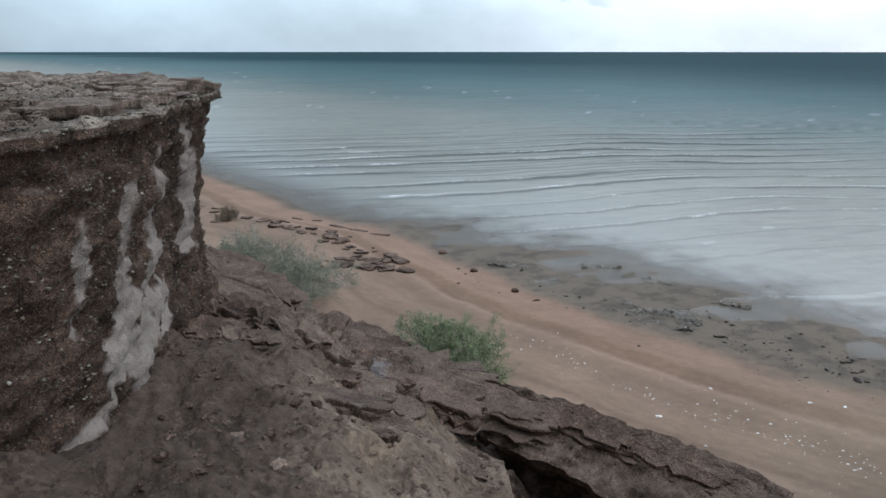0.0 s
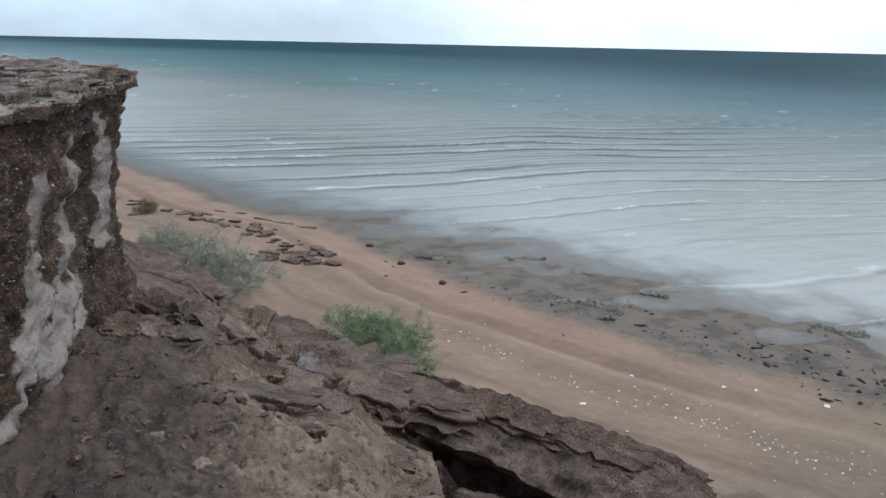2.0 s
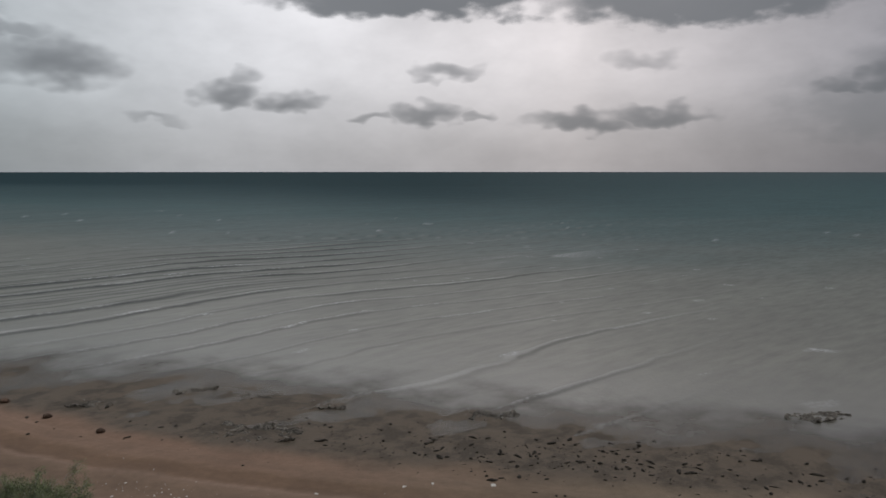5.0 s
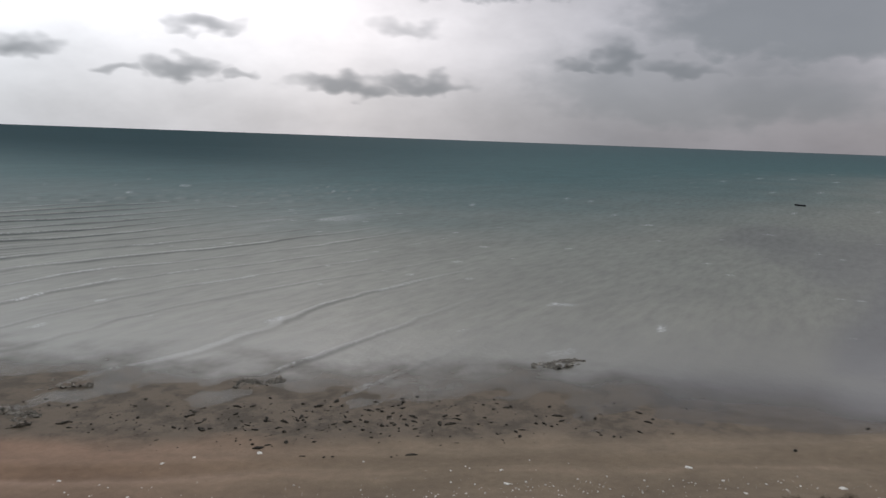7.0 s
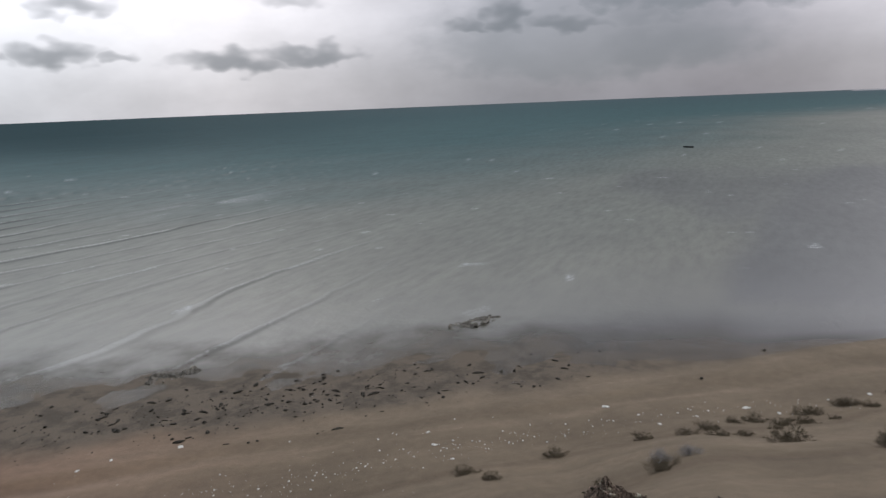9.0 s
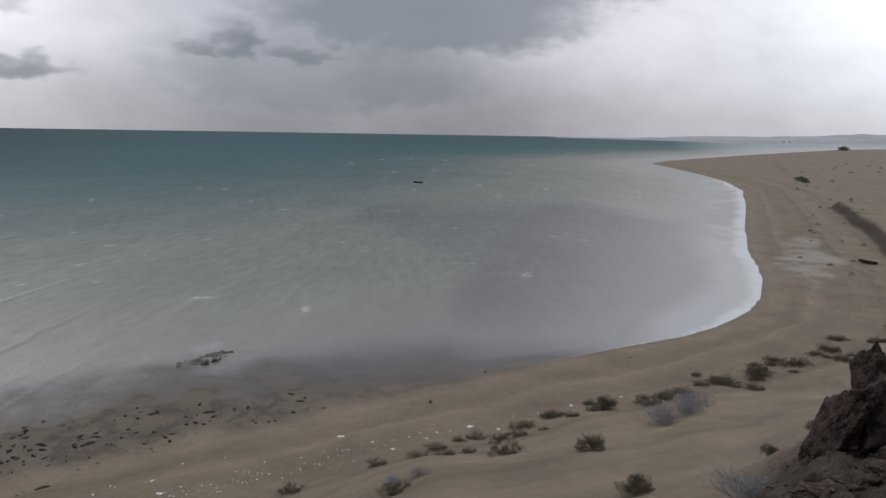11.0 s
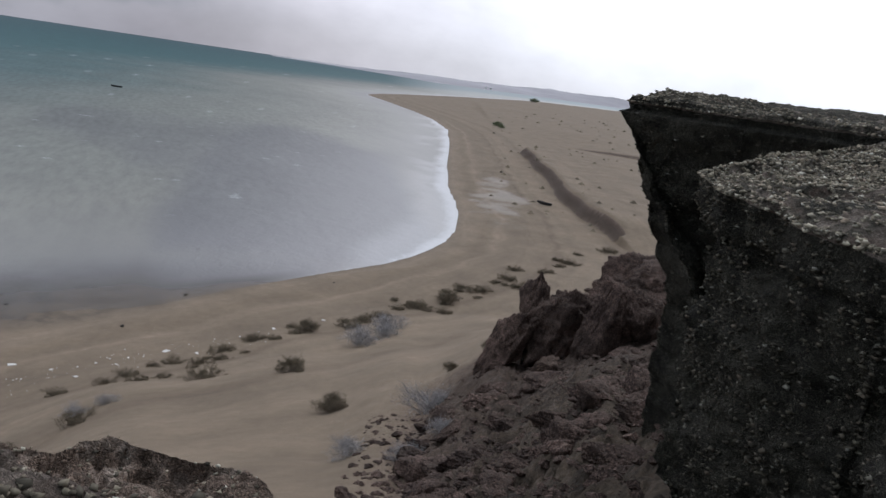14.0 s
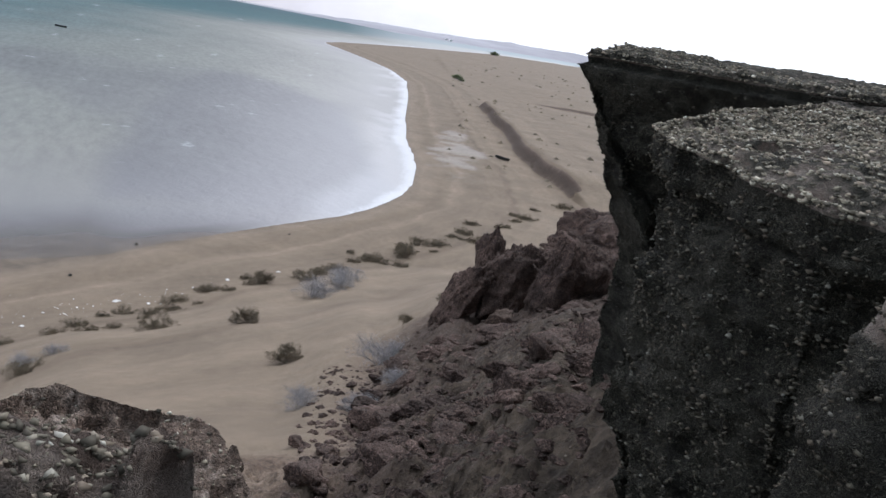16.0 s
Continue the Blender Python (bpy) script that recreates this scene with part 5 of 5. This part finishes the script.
for k in range(46):
    a, r = g6.uniform(111, 131), 3.2 + 7.0 * g6.rand()
    q = radians(a)
    w = g6.uniform(0.12, 0.34) * (0.6 + 0.06 * r)
    crag(a, r, height(math.sin(q) * r, math.cos(q) * r - 0.13) - 0.02, (w, 0.6 * w, 0.42 * w), g6.uniform(-60, 60), g6.uniform(-14, 14), "low broken ledge of dark rock on the slope", 500 + k)
DARK = [boulder_mesh("stone", (1, 0.75, 0.5), 120 + k, M_CRAG, 20, 12) for k in range(5)]
for k in range(110):
    a, r = radians(rng.uniform(106, 129)), rng.uniform(3.0, 10.5)
    x, y = math.sin(a) * r, math.cos(a) * r
    s = 0.03 + 0.2 * rng.rand() ** 3
    place("stone", DARK[k % 5], x, y, height(x, y) + 0.15 * s, "dark brown stone on the slope", "stone", "stones below the cliff", rng.uniform(-25, 25, 3) * (1, 1, 7), s)
place("boulder", boulder_mesh("boulder", (0.25, 0.22, 0.19), 140, M_RUBBLE, 22), 8.25, -4.95, height(8.25, -4.95) + 0.12, "dark rounded boulder on the slope", "boulder")
# the back of the hollow under the ledge: an added block that keeps it dark
place("boulder", boulder_mesh("boulder", (1.1, 0.8, 0.9), 142, M_RUBBLE, 40), 2.95, 7.5, 5.3, "added boulder that closes the hollow under the slab against light", "boulder", turn=(0, 0, -45))
place("boulder", boulder_mesh("boulder", (0.42, 0.3, 0.3), 144, M_SLAB, 34), 2.08, 5.9, 6.12, "pale broken rock at the mouth of the hollow", "boulder", turn=(0, 0, -35))
# rocks beside the path
BROW = [(101, 1.9), (102, 2.35), (98.5, 2.62), (92, 2.78), (86, 2.9), (82.5, 2.7), (77, 2.75), (76, 1.5), (90, 1.15), (98, 1.3)]
brow = cliff_mesh("boulder", [(math.sin(radians(a)) * r, math.cos(radians(a)) * r - 0.13) for a, r in BROW], 8.98, 7.8, lambda t: 0.10 * (1 - t) - 0.03, M_SLAB, 0.02, 80, 151, 1.0, tilt=(-0.02, 0.19), cap_steps=0.045, rings=70, lip=0.01, gravel=900, pebbles=1800, grit=0.010, cap_crust=0.42)
tagged(brow, "big rough brown boulder with a ragged crest", "boulder")
pit = cliff_mesh("boulder", [(0.64, -0.2), (0.64, 0.0), (0.54, 0.06), (0.44, 0.0), (0.46, -0.12), (0.54, -0.24)], 10.10, 8.3, lambda t: 0.10 * (1 - t) - 0.02 * (t > 0.97), M_PIT, 0.010, 80, 33, 0.7, tilt=(0.0, 0.42), lip=0.5, pebbles=2500, gravel=500, grit=0.005, bare=-0.1, chips=M_SHELLY)
tagged(pit, "pale pitted rock beside the path", "boulder")

# rubble and slabs on the beach
BEDS = [bed_mesh("rock_slab", 1.0, 0.7, 0.22, 170 + k, M_RUBBLE, 2) for k in range(4)]
for k in range(80):
    t = rng.rand()
    x, y = np.interp(t, [0, 0.12, 0.3, 1], [-5.5, -2.0, 1.0, 4.4]) + rng.normal() * 0.38, np.interp(t, [0, 0.12, 0.3, 1], [49, 44.5, 41, 33.6]) + rng.normal() * 0.9
    if k % 4 == 0:
        x, y = 1.7 + rng.normal() * 0.7, 34.2 + rng.normal() * 1.1
    s = 0.22 + 0.7 * rng.rand() ** 1.5
    place("rock_slab", BEDS[k % 4], x, y, height(x, y) + 0.15 * s, "weathered brown slab lying on the beach", "rock slab", "slabs on the beach", (rng.uniform(-8, 8), rng.uniform(-8, 8), rng.uniform(0, 360)), s)
for x, y, s in [(7.96, 33.96, 0.22), (7.1, 37.6, 0.25), (9.05, 30.55, 0.2)]:
    place("stone", STONES[1], x, y, height(x, y) + 0.05, "dark wet stone at the water's edge", "stone", "stones at the water's edge", (0, 0, 40), s)

for k, (x, y, L) in enumerate([(-7.0, 52.2, 1.1), (-5.6, 50.6, 0.9), (-2.0, 45.1, 0.8), (-1.1, 44.5, 0.7), (-0.4, 46.7, 0.7), (0.8, 46.5, 0.6), (2.1, 44.0, 1.3), (3.2, 43.0, 1.1), (4.3, 42.0, 1.2), (-0.9, 42.2, 1.0)]):
    place("rock_slab", BEDS[k % 4], x, y, height(x, y) + 0.06, "long dark slab at the top of the wet sand", "rock slab", "slabs on the beach", (0, 4, -40 + 15 * (k % 3)), (L, 0.45 * L, 0.7 * L))

M_SHELF = rock_material("wet_shelf_rock", (0.15, 0.138, 0.12), (0.26, 0.24, 0.21), (0.3, 0.28, 0.25), 0.2, 0.8)
# dark stones and weed on the tidal flat
WET = [boulder_mesh("stone", (1.2, 0.5, 0.24), 190 + k, M_WETSTONE, 12, 8) for k in range(4)]
for k in range(110):
    a = radians(np.clip(rng.normal(52, 14), 14, 100))
    r = np.interp(math.degrees(a), [14, 25, 45, 68, 85, 100], [33, 30.5, 26.3, 26.8, 30, 35]) + rng.normal() * 1.3
    x, y = math.sin(a) * r, math.cos(a) * r
    s = 0.05 + 0.13 * rng.rand() ** 2.5
    place("stone", WET[k % 4], x, y, max(height(x, y), -0.03) + 0.1 * s, "dark wet stone on the tidal flat", "stone", "stones on the tidal flat", (0, 0, rng.uniform(0, 360)), s)
for k, (x, y, L, W, turn) in enumerate([(10.0, 34.6, 1.9, 0.8, -55), (13.8, 26.4, 3.6, 0.9, -58), (22.3, 21.6, 2.4, 0.5, -30), (16.4, 30.4, 2.6, 0.45, -50), (17.6, 27.6, 2.2, 0.6, -60), (14.4, 33.6, 2.2, 0.4, -20)]):
    place("rock_ledge", slab_mesh("rock_ledge", L, 1.5 * W, 0.16, 220 + k, M_SHELF, ragged=2.2), x, y, max(height(x, y), -0.03) - 0.005, "low dark weedy ledge on the tidal flat", "rock", "ledges of the tidal flat", (0, 0, turn))
place("rock_ledge", slab_mesh("rock_ledge", 3.2, 1.1, 0.35, 210, M_SHELF, 1.1), 32.6, 12.0, 0.0, "low dark rock ledge awash in the shallows", "rock", turn=(0, 0, -28))


# broken plates of crust lying along the rims of the cliff tops
M_CRUST = rock_material("pale_flaking_crust", (0.13, 0.093, 0.07), (0.38, 0.3, 0.24), (0.54, 0.46, 0.39), 0.4, 1.6, False, 0.7)
FLAKES = [bed_mesh("crust_plate", 0.34, 0.22, 0.06, 400 + k, M_CRUST, 2) for k in range(6)]


def rim_plates(ob, outline, top, tilt, count, seed, low, high, inset, keep):
    """Flakes of crust on a cliff's cap, thickest along its rim."""
    g = np.random.RandomState(seed)
    v = ring_of(outline, 0.05)
    mid = v.mean(0)
    made = 0
    while made < count:
        q = v[g.randint(len(v))]
        s = 1 - inset * g.rand() ** 1.7 - 0.03
        x, y = mid + (q - mid) * s
        if not keep(x, y):
            continue
        size = low + (high - low) * g.rand() ** 2
        z = top + (np.array([x, y]) - mid) @ np.array(tilt) + 0.03 + 0.04 * size
        m = Matrix.Translation((x - mid[0], y - mid[1], z - ob.location.z)) @ Matrix.Rotation(g.rand() * 6.28, 4, "Z") @ Matrix.Rotation(g.normal() * 0.09, 4, "X") @ Matrix.Rotation(g.normal() * 0.09, 4, "Y") @ Matrix.Diagonal((size, size, size * 0.8 + 0.25, 1))
        part("crust_plate", FLAKES[made % 6], ob, m=m)
        made += 1


rim_plates(left, LEFT, 10.13, (0, 0), 300, 61, 0.22, 1.15, 0.7, lambda x, y: x > -5.5 and y > 2.9 and x - 0.2 * y > -4.5)


# ---- shrubs ----
def shrub_meshes(name, radius, high, stems, leaves, leaf, seed, twig_mat, leaf_mat, thick=0.012, droop=0.3, slim=0.3):
    rng = np.random.RandomState(seed)
    tv, tf, ends = [], [], []

    def tube(a, b, r0, r1):
        ax = (b - a) / (np.linalg.norm(b - a) + 1e-9)
        u = np.cross(ax, (0.3, 0.5, 0.8))
        u /= np.linalg.norm(u) + 1e-9
        w = np.cross(ax, u)
        i = len(tv)
        for c, r in ((a, r0), (b, r1)):
            for k in range(3):
                q = 2.0944 * k
                tv.append(c + r * (math.cos(q) * u + math.sin(q) * w))
        for k in range(3):
            j = (k + 1) % 3
            tf.append((i + k, i + j, i + 3 + j, i + 3 + k))

    def grow(a, way, length, r, level):
        b = a + way * length
        tube(a, b, r, r * 0.6)
        if level == 0:
            ends.append((a, b))
            return
        ends.append((a + (b - a) * 0.5, b))
        for _ in range(3 if level > 1 else 4):
            q = way + rng.normal(size=3) * 0.55
            q[2] = q[2] * (1 - droop) + 0.12
            q /= np.linalg.norm(q)
            s = rng.uniform(0.45, 1.0)
            grow(a + (b - a) * s, q, length * rng.uniform(0.5, 0.75), r * 0.55, level - 1)

    for k in range(stems):
        az = rng.uniform(0, 2 * math.pi)
        lean = rng.uniform(0.15, 1.1)
        way = np.array([math.cos(az) * math.sin(lean) * radius, math.sin(az) * math.sin(lean) * radius, math.cos(lean) * high])
        ln = np.linalg.norm(way)
        root = np.array([rng.normal() * radius * 0.12, rng.normal() * radius * 0.12, -0.05])
        grow(root, way / ln, ln * rng.uniform(0.6, 0.8), thick, 3)
    stem_me = mesh_of(name + "_stems", np.array(tv), tf, twig_mat, False)
    if not leaves:
        return stem_me, None
    ea, eb = np.array([e[0] for e in ends]), np.array([e[1] for e in ends])
    k = rng.randint(len(ends), size=leaves)
    c = ea[k] + (eb[k] - ea[k]) * rng.rand(leaves, 1) + rng.normal(size=(leaves, 3)) * leaf * 1.5
    c[:, 2] = np.maximum(c[:, 2], 0.02)
    u, w = (eb[k] - ea[k]) / np.linalg.norm(eb[k] - ea[k], axis=1)[:, None] + rng.normal(size=(leaves, 3)) * 0.7, rng.normal(size=(leaves, 3))
    u /= np.linalg.norm(u, axis=1)[:, None]
    w -= u * (w * u).sum(1)[:, None]
    w /= np.linalg.norm(w, axis=1)[:, None]
    s = leaf * rng.uniform(0.6, 1.4, (leaves, 1))
    lv = np.stack([c - u * s, c + w * s * slim, c + u * s, c - w * s * slim], 1).reshape(-1, 3)
    return stem_me, mesh_of(name + "_leaves", lv, np.arange(4 * leaves).reshape(-1, 4), leaf_mat, False)


def shrub(meshes, x, y, label, group="", turn=0.0, scale=1.0, sink=0.0, z=None):
    ob = new("shrub")
    ob.location, ob.rotation_euler = (x, y, (height(x, y) if z is None else z) - sink), (0, 0, radians(turn))
    ob.scale = (scale,) * 3 if isinstance(scale, (int, float)) else scale
    part("branchwork", meshes[0], ob)
    if meshes[1]:
        part("foliage", meshes[1], ob)
    return tagged(ob, label, "shrub", group)


GREEN = shrub_meshes("green", 1.7, 1.25, 46, 92000, 0.03, 301, M_TWIG_PALE, M_LEAF, 0.012, slim=0.16)
GREEN_B = shrub_meshes("green", 1.9, 1.2, 40, 46000, 0.032, 302, M_TWIG_PALE, M_LEAF_DULL, 0.012, slim=0.14)
LOW = shrub_meshes("low", 0.42, 0.36, 26, 9000, 0.016, 303, M_TWIG, M_LEAF_GREY, 0.006, slim=0.25)
FLATB = shrub_meshes("low", 0.6, 0.13, 26, 8000, 0.016, 304, M_TWIG, M_LEAF_GREY, 0.006, slim=0.25)
DRY = shrub_meshes("dry", 0.55, 0.36, 34, 3000, 0.03, 305, M_TWIG_PALE, M_TWIG_PALE, 0.006, slim=0.07)
shrub(GREEN, 3.62, 20.8, "rounded dusty green shrub on the sand", z=0.85, scale=(1.15, 1.15, 1.1))
shrub(GREEN_B, -2.9, 29.9, "wide feathery green shrub above the beach", turn=40, scale=1.45)
shrub(GREEN_B, -0.3, 28.2, "wide feathery green shrub above the beach", turn=160, scale=1.2)


shrub(LOW, -4.5, 45.6, "small grey shrub among the beach slabs", scale=(1.7, 1.7, 2.2))


# ---- shrubs of the dune ----
rng = np.random.RandomState(77)
for x, y, s in [(17.7, -3.2, 1.0), (12.5, -3.1, 0.85), (26.2, -5.1, 1.2), (13.1, -5.6, 0.5), (31.2, -12.4, 1.3), (12.9, -6.3, 0.45)]:
    shrub(LOW, x, y, "small dark grey-green shrub on the sand slope", "shrubs of the dune", rng.uniform(0, 360), 0.9 * s)
for x, y, s in [(19.1, -1.2, 1.3), (19.5, 2.4, 0.8), (19.9, 1.3, 0.7), (20.8, 0.8, 0.9), (22.7, -0.4, 1.0), (24.0, -1.9, 1.1), (25.1, -3.0, 1.0), (27.0, -6.9, 1.2), (30.5, -10.8, 1.5), (31.9, -12.8, 1.4),
                (33.0, -14.7, 1.6), (35.3, -17.4, 1.5), (39.9, -23.7, 1.6), (44.2, -29.0, 1.8), (18.1, 4.5, 0.9), (16.1, 6.3, 0.8), (15.4, 5.4, 0.7), (15.0, 1.4, 0.9), (14.5, 2.6, 0.6), (28.6, -8.4, 1.2), (22.0, 0.2, 0.6), (29.6, -11.8, 1.1)]:
    shrub(FLATB, x, y, "low straggling grey-green shrub on the sand", "shrubs of the dune", rng.uniform(0, 360), 0.8 * s)
for x, y, s in [(23.6, -6.4, 1.5), (26.3, -8.2, 1.4), (10.1, -4.1, 1.0), (15.7, 1.6, 0.6), (6.9, -2.7, 0.5), (8.0, -2.3, 0.55), (24.7, -7.6, 1.2), (16.1, 1.0, 0.5), (0.38, 7.0, 0.55), (7.3, -3.2, 0.4)]:
    shrub(DRY, x, y, "dead shrub of bleached grey twigs", "dead shrubs", rng.uniform(0, 360), s)
# a straggling line of low growth along the top of the beach
LINE = [(18.7, 1.4), (24.4, -2.4), (26.7, -7.0), (31.5, -11.9), (34.4, -16.7), (38.0, -21.1), (45.1, -28.3)]
for k in range(34):
    i, f = rng.randint(len(LINE) - 1), rng.rand()
    x = LINE[i][0] + f * (LINE[i + 1][0] - LINE[i][0]) + rng.normal() * 0.7
    y = LINE[i][1] + f * (LINE[i + 1][1] - LINE[i][1]) + rng.normal() * 0.35
    shrub(FLATB, x, y, "low straggling grey-green shrub on the sand", "shrubs of the dune", rng.uniform(0, 360), rng.uniform(0.3, 0.65) * (math.hypot(x, y) / 22) ** 0.7)
# far scrub on the spit, one bush standing out against the inlet
for x, y, s in [(690, -333, 2.6), (183, -79, 0.8), (176, -77, 0.5)]:
    shrub(GREEN, x, y, "lone dark bush far out on the spit", "far bushes", rng.uniform(0, 360), s)
dots, cells = [], []
tuft = np.array([(1, 0, 0), (0, 1, 0), (-1, 0, 0), (0, -1, 0), (0, 0, 0.8)])
for k in range(150):
    a, r = radians(rng.uniform(113, 128)), 60 * math.exp(rng.uniform(0, 1.9))
    x, y = math.sin(a) * r, math.cos(a) * r
    s = rng.uniform(0.2, 0.55) * (r / 90) ** 0.4
    i = len(dots)
    z = height(x, y)
    turn = rng.rand() * 3
    for q in tuft:
        dots.append((x + s * (q[0] * math.cos(turn) - q[1] * math.sin(turn)) * rng.uniform(0.7, 1.3), y + s * (q[0] * math.sin(turn) + q[1] * math.cos(turn)) * rng.uniform(0.7, 1.3), z + s * q[2] * rng.uniform(0.5, 1.0) - 0.03))
    cells += [(i, i + 1, i + 4), (i + 1, i + 2, i + 4), (i + 2, i + 3, i + 4), (i + 3, i, i + 4)]
tagged(new("far_scrub", mesh_of("far_scrub", np.array(dots), cells, M_LEAF_GREY, False)), "sparse grey-green scrub dotted over the dunes", "scrub", kind="stuff")


# ---- litter and shells ----
def scrap_mesh(seed):
    g = np.random.RandomState(seed)
    v, f = [], []
    for i, u in enumerate(np.linspace(-1, 1, 6)):
        for w in np.linspace(-1, 1, 5):
            v.append((u + 0.15 * g.normal(), 0.6 * w + 0.1 * g.normal(), 0.25 * (1 - u * u) * (1 - 0.5 * w * w) + 0.06 * g.normal()))
    top = [tuple(q) for q in grid_faces(6, 5)[:, ::-1]]
    low = [(a, b, c - 0.06) for a, b, c in v]
    f = top + [tuple(30 + k for k in q[::-1]) for q in top]
    rim = [0, 5, 10, 15, 20, 25, 26, 27, 28, 29, 24, 19, 14, 9, 4, 3, 2, 1]
    f += [(a, b, b + 30, a + 30) for a, b in zip(rim, rim[1:] + rim[:1])]
    return mesh_of("scrap", np.array(v + low), f, M_SHELL, False)


SCRAPS = [scrap_mesh(k) for k in range(3)]
for k, (x, y, s) in enumerate([(9.39, 17.47, 0.12), (17.0, 16.3, 0.16), (23.4, 4.14, 0.15), (24.3, -0.15, 0.17), (14.5, 17.9, 0.10), (15.5, 17.65, 0.09), (18.6, 8.27, 0.12), (19.6, 8.9, 0.08), (23.9, -1.1, 0.1),
                              (21.4, 2.2, 0.1), (17.4, 7.2, 0.08), (22.7, 3.0, 0.07), (26.8, -3.9, 0.12), (28.0, -6.0, 0.1), (12.0, 19.2, 0.08)]):
    place("litter_scrap", SCRAPS[k % 3], x, y, height(x, y) + 0.01, "bleached white scrap of litter on the sand", "litter", "litter on the beach", (0, 0, k * 47), 0.75 * s)
dots, cells = [], []
line_a = np.array([16, 30, 45, 60, 75, 88, 98])
line_r = np.array([25.3, 20.6, 19.2, 19.0, 20.8, 23.6, 26.0])
plan = []
for k in range(620):
    a = rng.uniform(16, 98)
    r = np.interp(a, line_a, line_r) + rng.normal() * 0.45 + (rng.rand() < 0.3) * rng.normal() * 1.2
    x, y = math.sin(radians(a)) * r, math.cos(radians(a)) * r
    plan.append((x, y, 0.012 + 0.04 * rng.rand() ** 3))
tall = land(np.array([q[0] for q in plan]), np.array([q[1] for q in plan]))[0]
for (x, y, s), z in zip(plan, tall):
    i = len(dots)
    for q in ((1, 0, 0.1), (0, 0.8, 0.3), (-1, 0, 0.1), (0, -0.8, 0.2), (0, 0, 0.7), (0, 0, -0.3)):
        dots.append((x + s * q[0] * rng.uniform(0.6, 1.4), y + s * q[1] * rng.uniform(0.6, 1.4), z + s * q[2]))
    for p, q in ((0, 1), (1, 2), (2, 3), (3, 0)):
        cells += [(i + p, i + q, i + 4), (i + q, i + p, i + 5)]
tagged(new("shell_line", mesh_of("shell_line", np.array(dots), cells, M_SHELL, False)), "line of white shells and scraps along the beach", "shells", kind="stuff")


# ---- boats and far houses ----
def hull_mesh(name, length, beam, high):
    v, n, m = [], 13, 9
    for i in range(n):
        s = i / (n - 1) * 2 - 1
        w = beam / 2 * (1 - abs(s) ** 2.6) ** 0.7 + 0.02
        for j in range(m):
            a = math.pi * j / (m - 1)
            v.append((s * length / 2 * (1 + 0.06 * (1 - math.sin(a))), w * math.cos(a), high * (1 - math.sin(a) ** 0.7) + 0.25 * high * s * s))
    f = [tuple(q) for q in grid_faces(n, m)]
    inner = [(x * 0.94, y * 0.88, z * 0.9 + 0.1 * high) for x, y, z in v]
    k = len(v)
    f += [tuple(k + q for q in face[::-1]) for face in f]
    for i in range(n - 1):
        f += [(i * m, (i + 1) * m, k + (i + 1) * m, k + i * m), (k + i * m + m - 1, k + (i + 1) * m + m - 1, (i + 1) * m + m - 1, i * m + m - 1)]
    return mesh_of(name, np.array(v + inner), f, M_BOAT, True)


def boat(x, y, z, turn, length, label):
    ob = new("boat")
    ob.location, ob.rotation_euler = (x, y, z), (0, 0, radians(turn))
    part("hull", hull_mesh("hull", length, length * 0.32, length * 0.13), ob)
    for s in (-0.2, 0.15):
        part("thwart", slab_mesh("thwart", length * 0.07, length * 0.26, 0.04, 5, M_BOAT, ragged=0.1), ob, m=Matrix.Translation((s * length, 0, length * 0.1)))
    return tagged(ob, label, "boat")


boat(157.1, 11.7, -0.05, 60, 2.3, "small dark open boat lying offshore")
boat(62.7, -33.2, height(62.7, -33.2), 25, 1.7, "small dark boat drawn up on the beach")


def far_house(x, y, z, w, d, h):
    ob = new("house")
    ob.location = (x, y, z)
    bm = bmesh.new()
    bmesh.ops.create_cube(bm, size=1, matrix=Matrix.Translation((0, 0, h / 2)) @ Matrix.Diagonal((w, d, h, 1)))
    me = bpy.data.meshes.new("wall")
    bm.to_mesh(me)
    bm.free()
    me.materials.append(M_WHITEWALL)
    part("wall", me, ob)
    bm = bmesh.new()
    bmesh.ops.create_cube(bm, size=1, matrix=Matrix.Translation((0, 0, h + 0.3)) @ Matrix.Diagonal((w + 0.8, d + 0.8, 0.6, 1)))
    bmesh.ops.bevel(bm, geom=bm.edges[:], offset=0.1, segments=1)
    me = bpy.data.meshes.new("roof")
    bm.to_mesh(me)
    bm.free()
    me.materials.append(M_WHITEWALL)
    part("roof", me, ob)
    return tagged(ob, "flat-roofed white house on the far shore", "house", "houses on the far shore")


for da, w in ((0.0, 6), (0.35, 4)):
    a = radians(112.0 + da)
    far_house(math.sin(a) * 1800, math.cos(a) * 1800, 1.0, w, 5, 4)
